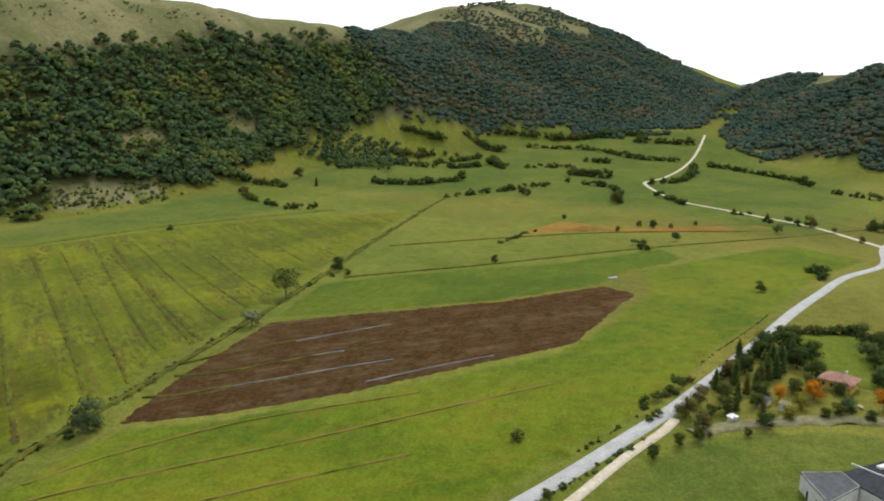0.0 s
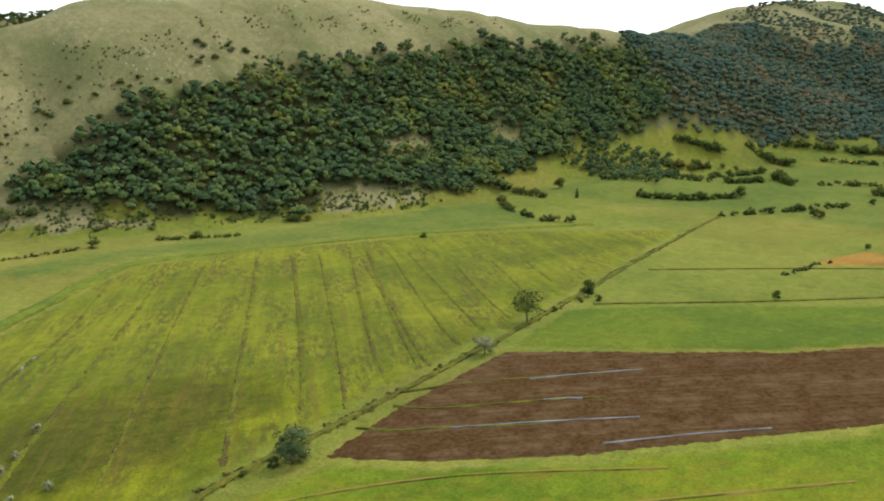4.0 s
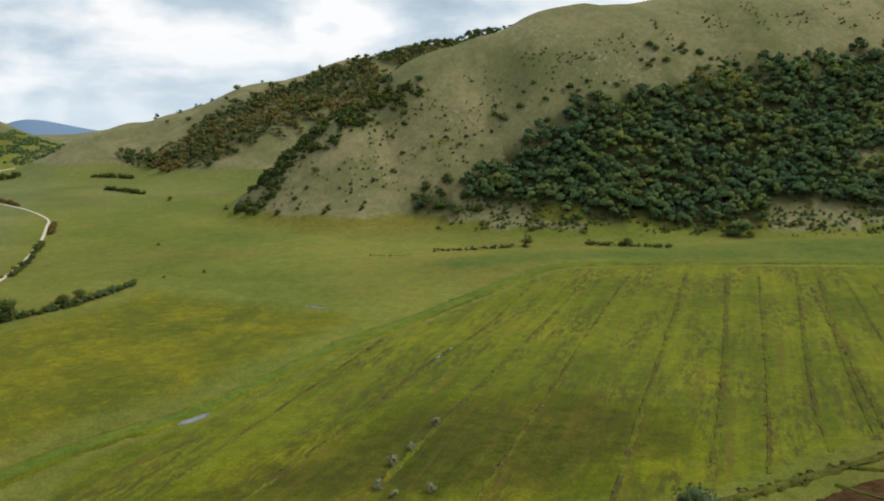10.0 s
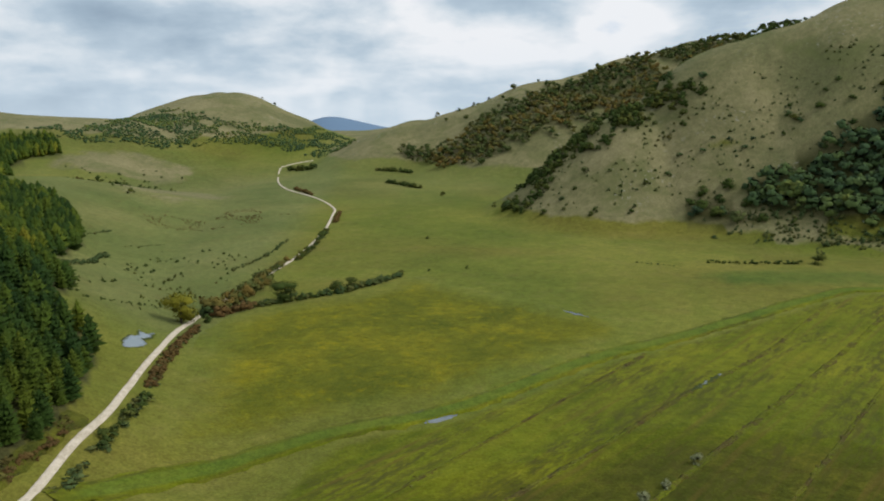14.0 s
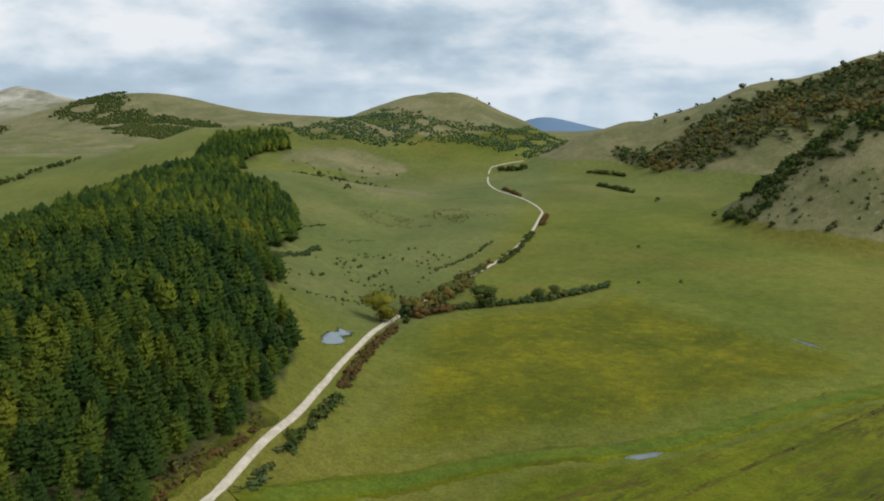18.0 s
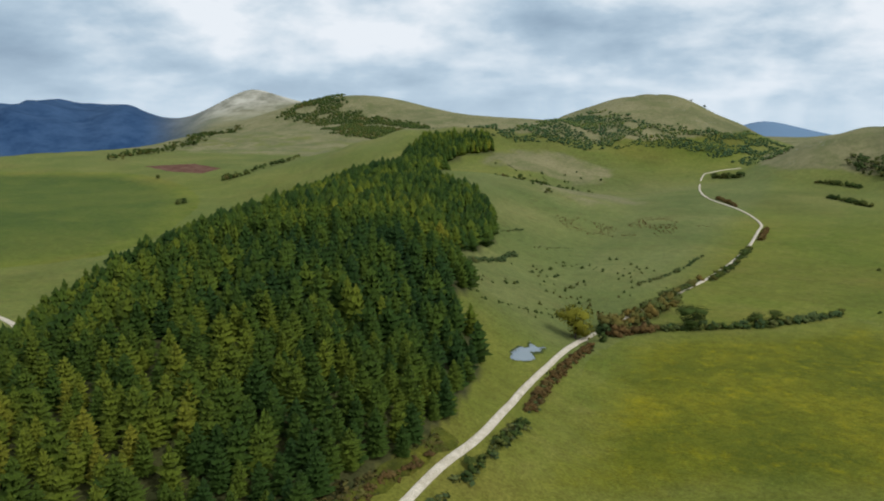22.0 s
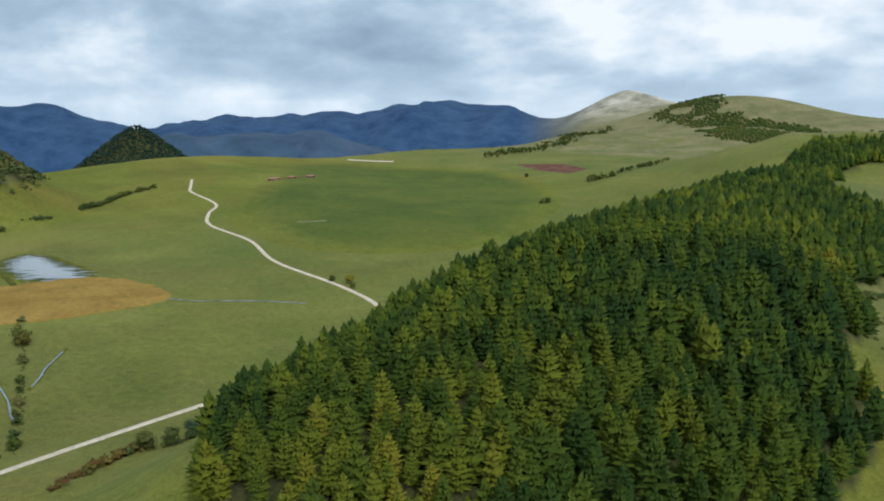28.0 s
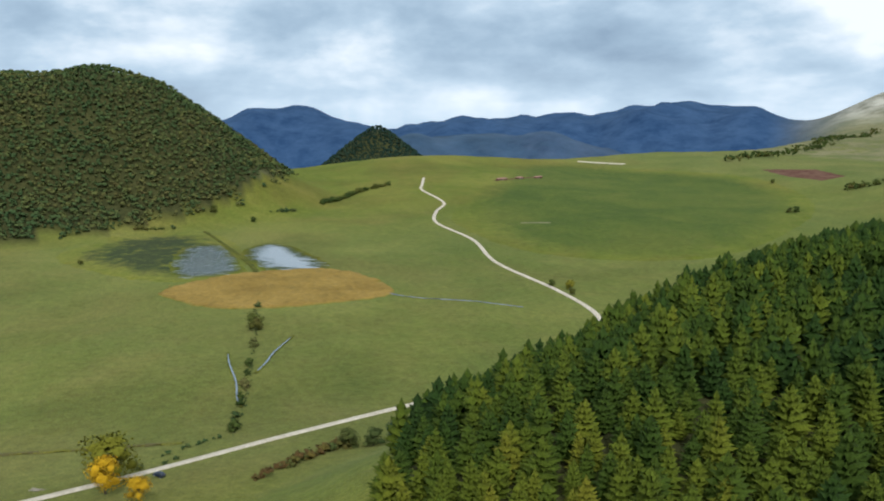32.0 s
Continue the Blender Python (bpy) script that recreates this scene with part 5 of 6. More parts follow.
for n, (x, y, tall, kind) in enumerate(((579, 31, 4, "dark"), (608, 17, 5, "dark"), (602, 7, 7, "dark"), (608, -6, 4, "dark"), (630, -24, 4, "dark"), (546, -9, 7, "oak"), (609, -80, 8, "oak"), (851, 217, 12, "dark"), (764, 371, 12, "dark"), (729, 335, 10, "fir"),
                                       (757, 127, 8, "dark"), (766, 134, 8, "dark"), (1076, 298, 8, "oak"), (1084, 283, 8, "autumn"), (873, 103, 7, "dark"), (829, 122, 6, "dark"), (733, 41, 12, "dark"), (387, -46, 6, "autumn"), (652, -150, 6, "dark"), (588, -131, 5, "dark"), (629, -121, 5, "oak"))):
    tree("field_tree", "dark round tree standing in the pasture", x, y, tall, kind, n % 3, 1.0, "field trees")
VALLEY_HEDGES = [
    ([(684, 392), (643, 360), (618, 322)], 4), ([(734, 414), (714, 362)], 6), ([(612, 307), (620, 285)], 6), ([(772, 289), (796, 250), (838, 222)], 6), ([(1004, 348), (1062, 310)], 8), ([(1069, 357), (1110, 307)], 8),
    ([(1177, 291), (1154, 234)], 9), ([(1042, 224), (984, 198)], 8), ([(1009, 171), (1035, 116)], 6), ([(1095, 105), (1088, 74)], 7), ([(955, 107), (931, 62)], 8), ([(746, 180), (796, 148)], 5), ([(869, 82), (833, 49), (740, 41)], 5),
    ([(893, 17), (935, -21), (1082, -36)], 6), ([(1087, -54), (1067, -80), (988, -136), (931, -152)], 6), ([(804, 10), (770, -8), (747, -18)], 5), ([(703, -51), (696, -68)], 5), ([(668, -79), (656, -106)], 6)]
MORE_HEDGES = [
    ([(1225, 258), (1254, 192), (1274, 150), (1336, 84), (1336, 40)], 8), ([(1204, 209), (1199, 107), (1138, 39), (1126, -12)], 6), ([(1285, 46), (1276, -37)], 8), ([(879, -165), (838, -197)], 5), ([(464, -80), (431, -79)], 5), ([(505, 8), (520, 16)], 5),
    ([(660, -150), (630, -175)], 6), ([(900, 300), (950, 250), (1000, 230)], 6), ([(1000, 290), (1090, 250)], 6), ([(723, 199), (746, 180)], 3), ([(500, 100), (560, 90)], 2), ([(800, 150), (850, 120)], 4)]
for n, (line, tall) in enumerate(VALLEY_HEDGES + MORE_HEDGES):
    hedge("dark overgrown field hedge in the valley", line, tall * 1.2, 4.5, "hedge", 4.5, n)
# at the foot of the main hill and along the northern valley
for n, (line, tall, mat) in enumerate((([(271, 513), (302, 507), (327, 504)], 2.4, "hedge"), ([(379, 490), (400, 473), (421, 456)], 3.0, "hedge"), ([(230, 518), (248, 505)], 1.2, "dusky"), ([(71, 1093), (117, 1072)], 6, "hedge"), ([(82, 996), (119, 938)], 5, "hedge"),
                                      ([(-9, 420), (-2, 438), (4, 460), (9, 490)], 5.8, "autumn"), ([(-5, 419), (3, 424), (10, 433)], 4.0, "rust"), ([(-12, 424), (-9, 446), (2, 486), (9, 520), (14, 545)], 3.2, "autumn"), ([(20, 549), (26, 589), (32, 660)], 3.0, "hedge"), ([(36, 700), (38, 752)], 3.0, "rust"), ([(-1.6, 250), (-0.6, 264), (-0.6, 280), (-1.6, 294)], 2.4, "hedge"), ([(-4.5, 302), (-7.5, 328), (-10, 362), (-9.5, 398)], 2.2, "rust"), ([(-3, 306), (-6, 330), (-8.5, 362), (-8, 396)], 1.8, "rust"),
                                      ([(-18, 212), (-15, 227), (-12, 238), (-10, 249)], 1.8, "rust"), ([(-52, 382), (-42, 414), (-30, 429)], 1.0, "hedge"), ([(-85, 432), (-94, 540)], 2.6, "dusky"), ([(-121, 590), (-116, 622)], 1.4, "dusky"), ([(-97, 580), (-81, 622)], 0.9, "dusky"),
                                      ([(-50, 1177), (-14, 1170)], 7, "hedge"), ([(-20, 935), (4, 875)], 3.5, "rust"), ([(14, 436), (24, 442), (57, 463), (83, 494)], 3.6, "dusky"), ([(10, 434), (30, 444), (57, 464), (70, 480), (86, 500)], 2.6, "hedge"), ([(-16, 520), (-2, 560), (6, 620)], 2.0, "dusky"))):
    hedge("autumn hedge of thorn bushes beside the gravel road" if mat != "hedge" else "dark green thorn hedge", line, tall, 2.2, mat, 1.5 if mat == "rust" else 2.2, 100 + n)
tree("field_maple", "olive-green maple at the bend of the gravel road", -17, 402, 15.0, "lime", 0, 1.15)
tree("hawthorn_tree", "dense dark tree in the hedge", 24, 444, 11.0, "dark", 1, 1.4)
tree("hawthorn_tree", "small dark tree in the hedge", 49, 459, 7.0, "dark", 2, 1.2)
tree("hawthorn_tree", "small dark tree in the hedge", 57, 466, 7.0, "dark", 0, 1.2)
bush(-7, 408, 4.0, "hedge", 1.0)
for x, y, tall in ((337, 502, 6.5), (400, 474, 6.0), (124, 511, 2.0), (101, 507, 1.6), (139, 876, 4.5), (107, 618, 2.2), (203, 672, 4.5), (186, 698, 7.0), (182, 715, 7.5), (239, 648, 4.0), (267, 640, 3.0), (330, 600, 10.0), (320, 612, 9.0), (344, 590, 7.0), (310, 590, 4.0), (360, 575, 4.5), (218, 664, 3.0), (280, 655, 3.5), (240, 690, 4.5), (262, 700, 4.5), (300, 660, 4.0), (310, 690, 3.5), (255, 735, 9.0), (300, 745, 8.0), (315, 748, 9.0), (330, 750, 8.0)):
    bush(x, y, tall, "hedge" if (x + y) % 3 else "dusky", 1.1, "round dark bush on the dry hillside", "hillside bushes")
rng_hill = np.random.RandomState(5)
HILL_CLUMPS = [(534, 630), (552, 628), (576, 631), (571, 607), (600, 615), (611, 603), (619, 595), (308, 738), (322, 736), (332, 728), (338, 719), (324, 716), (305, 720), (422, 658), (413, 649), (433, 639), (425, 623), (456, 637), (461, 631), (472, 634), (486, 628), (496, 624),
               (397, 655), (400, 670), (573, 635), (587, 626), (650, 590), (677, 580), (731, 582), (548, 648), (770, 578), (640, 601), (825, 578), (838, 567), (865, 560), (923, 556)]
for x, y in HILL_CLUMPS:
    for k in range(int(rng_hill.randint(1, 4))):
        bush(x + float(rng_hill.normal(0, 5)) * (k > 0), y + float(rng_hill.normal(0, 5)) * (k > 0), float(rng_hill.uniform(2.6, 5.5)), "hedge" if k % 2 == 0 else "oak", float(rng_hill.uniform(1.1, 1.6)), "round dark bush on the dry hillside", "hillside bushes")
for x, y in ((312, 671), (328, 663), (348, 661), (364, 654), (374, 644), (338, 668), (356, 650)):
    bush(x, y, float(rng_hill.uniform(1.6, 3.0)), "oak", 1.8, "low spreading green scrub on the hillside", "hillside scrub")
for x, y in ((306, 629), (317, 632), (335, 629), (350, 619), (363, 606), (375, 604), (312, 622), (326, 622), (342, 610)):
    bush(x, y, float(rng_hill.uniform(5.5, 9.0)), "hedge", 1.1, "tall dark oak thicket at the hill foot", "foot thicket")
for x, y in ((246, 719), (257, 675), (230, 679), (235, 646), (263, 636), (219, 677), (270, 713), (278, 706), (259, 729), (343, 571), (368, 555), (392, 538), (397, 522), (366, 544), (455, 501), (445, 512), (522, 475), (544, 464), (562, 455), (598, 436), (621, 436), (950, 519), (992, 514)):
    bush(x, y, float(rng_hill.uniform(2.0, 4.2)), "hedge" if int(x) % 3 else "dusky", float(rng_hill.uniform(1.0, 1.5)), "round dark bush on the dry hillside", "hillside bushes")
for x, y in ((115, 1123), (139, 1110), (158, 1076), (181, 1055), (201, 1041), (108, 1150), (212, 1052), (196, 1073), (170, 1062), (150, 1090)):
    bush(x, y, float(rng_hill.uniform(4.5, 8.5)), "hedge" if int(x) % 2 else "autumn", 1.2, "large bush at the ridge foot", "ridge bushes")
for x, y in scattered([(120, 1190), (260, 1150), (420, 1185), (600, 1190), (600, 1215), (330, 1215), (140, 1250), (40, 1290), (20, 1270)], 30, 32, 0.6):
    bush(float(x), float(y), float(rng_hill.uniform(4, 8)), "hedge", float(rng_hill.uniform(0.9, 1.3)), "round dark bush on the back ridge", "ridge bushes")
for x, y in scattered([(-190, 1570), (-300, 1600), (-160, 1560), (-80, 1540), (-60, 1600), (-200, 1640)], 30, 33, 0.3):
    bush(float(x), float(y), float(rng_hill.uniform(3, 6)), "hedge", 1.0, "round dark bush on the back ridge", "ridge bushes")

for x, y in scattered([(-318, 1090), (-262, 1050), (-200, 1010), (-170, 1060), (-200, 1130), (-270, 1125)], 15, 39, 0.5):
    bush(float(x), float(y), float(rng_hill.uniform(1.6, 3.6)), "hedge", 1.1, "small dark bush on the dry slope", "slope bushes")

# the western plain
for n, (x, y, tall) in enumerate(((-488, 217, 4.5), (-440, 207, 9), (-432, 206, 8), (-399, 199, 5.5), (-366, 191, 4.5), (-352, 188, 3.4), (-333, 184, 4.8), (-320, 180, 3.2), (-308, 178, 3.6), (-290, 173, 3.6), (-270, 170, 5.0), (-277, 171, 3.8))):
    bush(x, y, tall, "hedge" if n % 3 else "dusky", 1.0, "dark bush in a line across the plain", "bush line")
for n, (line, tall, mat) in enumerate((([(-908, 304), (-927, 338)], 4, "dusky"), ([(-985, 385), (-1040, 430), (-1096, 472), (-1141, 531)], 6, "hedge"), ([(-838, 152), (-841, 177)], 4, "hedge"), ([(-790, 1098), (-766, 1135)], 6, "hedge"), ([(-194, 166), (-206, 178), (-218, 192), (-226, 200)], 2.8, "rust"), ([(-204, 178), (-216, 191), (-225, 202)], 3.2, "autumn"), ([(-219, 202), (-219, 212), (-224, 222), (-236, 234)], 3.4, "autumn"), ([(-244, 140), (-255, 152), (-264, 168)], 1.6, "dusky"),
                                      ([(-500, 217), (-450, 209), (-400, 200), (-330, 184), (-270, 171)], 1.2, "dusky"))):
    hedge("rusty autumn hedge beside the road" if mat == "rust" else "dark hedge on the western plain", line, tall, 2.2, mat, 2.6, 200 + n)
for x, y, tall, kind in ((-220, 203, 7.5, "autumn"), (-218, 211, 7.0, "autumn"), (-223, 221, 7.0, "oak"), (-234, 233, 6.0, "oak"), (-884, 237, 9, "dark"), (-872, 278, 7, "dark"), (-489, 442, 6, "dark"), (-474, 449, 8, "lime"), (-459, 442, 5, "dark"), (-688, 899, 9, "dark"), (-690, 890, 8, "autumn"), (-918, 1089, 8, "dark"), (-685, 104, 5, "dark")):
    tree("field_tree", "autumn tree standing on the western plain", x, y, tall, kind, int(tall) % 3, 1.1, "plain trees")
tree("lime_tree", "broad olive-green lime tree beside the road", -222, 126, 16.0, "lime", 1, 1.15)
tree("lime_tree", "golden yellow lime tree beside the road", -204, 124, 12.5, "gold", 0, 0.9)
tree("lime_tree", "golden yellow lime tree beside the road", -190, 133, 8.0, "gold", 1, 1.0)
for x, y, tall in ((-212, 130, 2.5), (-232, 142, 1.8), (-238, 146, 1.6), (-230, 134, 2.2)):
    bush(x, y, tall, "dusky", 1.2, "low brown bush beside the road", "roadside bushes")


# rank grass in the drains and along the ditch
def rank_row(name, label, lines, gap, spread, tall, mat, seed, gaps=0.0):
    rng = np.random.RandomState(seed)
    p = np.vstack([curve_through(line, gap) if len(line) > 2 else np.linspace(line[0], line[1], int(math.dist(*line) / gap)) for line in lines])
    p = p[wave(p[:, 0], p[:, 1], 26, seed) + rng.normal(0, 0.4, len(p)) > gaps]
    woodland(name, label, "grass", p + rng.normal(0, spread, p.shape), tall, grass_tuft, M[mat], seed, (1.2, 2.4))


grass_tuft = [tuft_cloud(np.random.RandomState(500 + k), [(0, 0, 0.3, 0.55), (0.5, 0.2, 0.2, 0.4)], 16, 0.34) for k in range(5)]
rank_row("rank_grass", "brown rank grass growing in broken rows along the drains", DRAINS, 0.7, 0.8, 0.65, "rank", 41, 0.1)
rank_row("tall_grass", "tall yellowish grass along the ditch", [[(110, 150), (151, 163), (174, 165), (198, 164), (275, 165), (365, 171), (507, 186), (640, 196)]], 0.7, 1.2, 0.9, "rank", 42, -0.5)
rank_row("verge_scrub", "low rusty scrub between road and plantation", [[(-30, 190), (-20, 208), (-15, 232), (-12, 256)], [(-32, 194), (-23, 210), (-18, 232)]], 0.8, 1.3, 1.2, "rank", 43, -0.6)
rank_row("road_scrub", "dark scrub along the gravel road", [[(-3, 225), (-1.5, 264), (-2, 290)], [(-4.5, 300), (-7.5, 328), (-10, 362), (-9.5, 398)], [(-8, 418), (4, 432), (2, 462), (6, 496), (12, 540)], [(20, 549), (26, 589), (32, 660)]], 0.8, 0.8, 1.3, "dusky", 44, -0.4)


# ---- buildings, gardens, car ----
def box_mesh(name, size, mat, bevel=0.03, at=(0, 0, 0)):
    bm = bmesh.new()
    bmesh.ops.create_cube(bm, size=1.0, matrix=Matrix.Translation(at) @ Matrix.Diagonal((*size, 1)))
    if bevel:
        bmesh.ops.bevel(bm, geom=bm.edges[:], offset=bevel, segments=2, affect="EDGES")
    me = bpy.data.meshes.new(name)
    bm.to_mesh(me)
    bm.free()
    me.materials.append(mat)
    return me


def part(name, me, parent, m=None, label=""):
    ob = new(name, me)
    ob.parent = parent
    if m is not None:
        ob.matrix_basis = m
    return tagged(ob, label) if label else ob


def prism(name, outline, low, high, mat):
    """A solid with the given plan outline between two heights."""
    bm = bmesh.new()
    a, b = [bm.verts.new((x, y, low)) for x, y in outline], [bm.verts.new((x, y, high)) for x, y in outline]
    bm.faces.new(b), bm.faces.new(a[::-1])
    for k in range(len(a)):
        j = (k + 1) % len(a)
        bm.faces.new((a[k], a[j], b[j], b[k]))
    bmesh.ops.recalc_face_normals(bm, faces=bm.faces)
    me = bpy.data.meshes.new(name)
    bm.to_mesh(me)
    bm.free()
    me.materials.append(mat)
    return me


def hip_roof(name, lx, ly, low, rise, over, mat):
    """A hipped roof with a thick eave, over a plan lx by ly."""
    x, y, r = lx / 2 + over, ly / 2 + over, max(0.4, lx / 2 - ly / 2)
    v = [(-x, -y, low), (x, -y, low), (x, y, low), (-x, y, low), (-x, -y, low + 0.2), (x, -y, low + 0.2), (x, y, low + 0.2), (-x, y, low + 0.2), (-r, 0, low + rise), (r, 0, low + rise)]
    f = [(0, 3, 2, 1), (0, 1, 5, 4), (1, 2, 6, 5), (2, 3, 7, 6), (3, 0, 4, 7), (4, 5, 9, 8), (5, 6, 9), (6, 7, 8, 9), (7, 4, 8)]
    me = bpy.data.meshes.new(name)
    me.from_pydata(v, [], f)
    me.materials.append(mat)
    return me


def window(parent, m, wide=1.0, tall=1.3):
    w = part("window", box_mesh("window", (wide, 0.12, tall), M["wood"], 0.02), parent, m)
    part("pane", box_mesh("pane", (wide - 0.2, 0.06, tall - 0.2), M["glass"], 0.0), w, pose(0, -0.05, 0))
    part("sill", box_mesh("sill", (wide + 0.2, 0.25, 0.08), M["plaster"], 0.01), w, pose(0, -0.1, -tall / 2 - 0.05))
    return w


def villa():
    x, y = 258.5, -56.0
    h = tagged(new("villa"), "single-storey villa with terracotta hip roof and yellow walls", "house")
    h.matrix_basis = pose(x, y, float(height(x, y)), 0, 0, -118)
    part("wall", box_mesh("wall", (9.2, 7.2, 3.2), M["ochre"], 0.03, (0, 0, 1.5)), h, None, "ochre yellow plastered wall")
    part("roof", hip_roof("roof", 9.2, 7.2, 3.0, 2.0, 0.7, M["tiles"]), h, None, "faded terracotta tiled hip roof")
    for k in range(9):
        part("ridge_tile", box_mesh("ridge_tile", (0.34, 0.22, 0.1), M["tiles"], 0.02), h, pose(-1.3 + k * 0.33, 0, 5.02))
    part("chimney", box_mesh("chimney", (0.7, 0.6, 1.4), M["plaster"], 0.03), h, pose(1.4, 1.0, 4.9))
    part("porch_roof", box_mesh("porch_roof", (4.2, 3.0, 0.18), M["tiles"], 0.03), h, pose(2.4, -4.9, 2.75, 8))
    for px in (0.7, 4.1):
        part("porch_post", box_mesh("porch_post", (0.3, 0.3, 2.6), M["ochre"], 0.03), h, pose(px, -6.1, 1.25))
    door = part("door", box_mesh("door", (1.1, 0.12, 2.1), M["wood"], 0.02), h, pose(2.0, -3.63, 1.05))
    part("handle", box_mesh("handle", (0.05, 0.08, 0.14), M["chrome"], 0.01), door, pose(0.4, -0.08, 0))
    for wx in (-3.5, -1.2, 3.6):
        window(h, pose(wx, -3.64, 1.6))
    for wy in (-2.0, 2.0):
        window(h, pose(4.64, wy, 1.6, 0, 0, 90))
        window(h, pose(-4.64, wy, 1.6, 0, 0, -90))


def farmhouse():
    """White building with flat grey roofs in two wings."""
    x, y = 184.0, -42.0
    g = float(height(x, y))
    h = tagged(new("farm_building"), "white-walled farm building with worn flat grey roofs", "building")
    h.matrix_basis = pose(x, y, g)
    main = [(5.2, 6.9), (8.0, -2.4), (1.8, -5.0), (-8.2, 3.2)]
    wing = [(8.3, -2.6), (17.5, -13.4), (9.5, -19.0), (-3.0, -9.0), (1.9, -5.3)]
    top = 4.8
    part("wall", prism("wall", main, -0.6, top - 0.25, M["plaster"]), h, None, "stained white plaster wall")
    part("wall", prism("wall", wing, -0.6, top - 0.45, M["plaster"]), h, None, "stained white plaster wall")
    grow = lambda poly, k: [(sum(p[0] for p in poly) / len(poly) + (a - sum(p[0] for p in poly) / len(poly)) * k, sum(p[1] for p in poly) / len(poly) + (b - sum(p[1] for p in poly) / len(poly)) * k) for a, b in poly]
    part("roof", prism("roof", grow(main, 1.03), top - 0.24, top, M["slab"]), h, None, "worn grey felt roof")
    part("roof", prism("roof", grow(wing, 1.01), top - 0.44, top - 0.15, M["slate"]), h, None, "dark grey felt roof")
    corners = main + main[:1]
    for (ax, ay), (bx, by) in zip(corners, corners[1:]):
        d, a = math.hypot(bx - ax, by - ay), math.degrees(math.atan2(by - ay, bx - ax))
        part("coping", box_mesh("coping", (d + 0.1, 0.2, 0.1), M["coping"], 0.03), h, pose((ax + bx) / 2, (ay + by) / 2, top + 0.06, 0, 0, a), "pale crumbling roof edge")
    part("parapet", box_mesh("parapet", (0.3, 9.0, 0.5), M["sheet"], 0.03), h, pose(10.5, -9.0, top - 0.05, 0, 0, -40), "pale metal roof upstand")
    part("skylight", box_mesh("skylight", (2.6, 1.4, 0.7), M["sheet"], 0.1), h, pose(13.5, -12.2, top + 0.1, 0, 0, -50), "pale rooflight box")
    dx, dy = main[3][0] - main[0][0], main[3][1] - main[0][1]
    a = math.degrees(math.atan2(dy, dx))
    for k, name in ((0.30, "door"), (0.62, "window"), (0.85, "window")):
        px, py = main[0][0] + dx * k, main[0][1] + dy * k
        m = pose(px, py, 1.1 if name == "door" else 2.2, 0, 0, a + 180) @ pose(0, -0.05, 0)
        if name == "door":
            part("door", box_mesh("door", (1.0, 0.14, 2.2), M["dark"], 0.02), h, m, "doorway as a near-black panel, its inner shade painted")
        else:
            window(h, m, 1.1, 1.0)


def shed(x, y, turn, lx, ly, tall, roof, label):
    s = tagged(new("shed"), label, "shed", "garden sheds")
    s.matrix_basis = pose(x, y, float(height(x, y)), 0, 0, turn)
    part("wall", box_mesh("wall", (lx, ly, tall), M["plaster"], 0.03, (0, 0, tall / 2 - 0.1)), s)
    part("roof", box_mesh("roof", (lx + 0.6, ly + 0.6, 0.14), M[roof], 0.03), s, pose(0, 0, tall + 0.05, 6))
    part("door", box_mesh("door", (0.9, 0.1, 1.9), M["wood"], 0.02), s, pose(-lx / 4, -ly / 2 - 0.03, 0.95))


villa()
farmhouse()
shed(238, -32, -30, 4.2, 2.8, 2.0, "slab", "low garden shed with pale metal roof")
shed(236, -37.5, -20, 3.4, 2.6, 2.0, "straw", "small pale garden shed among trees")
shed(224, -22.5, -40, 2.4, 1.8, 1.6, "sheet", "small shed with pale sheet roof")
for wx, wy in ((241, -56.5), (243, -59)):
    t = tagged(new("garden_table"), "weathered pale wooden garden table", "table", "garden tables")
    t.matrix_basis = pose(wx, wy, float(height(wx, wy)), 0, 0, 20)
    part("tabletop", box_mesh("tabletop", (2.2, 1.0, 0.08), M["wood"], 0.02), t, pose(0, 0, 0.74))
    for lx, ly in ((-0.9, -0.4), (0.9, -0.4), (0.9, 0.4), (-0.9, 0.4)):
        part("leg", box_mesh("leg", (0.09, 0.09, 0.72), M["wood"], 0.01), t, pose(lx, ly, 0.36))

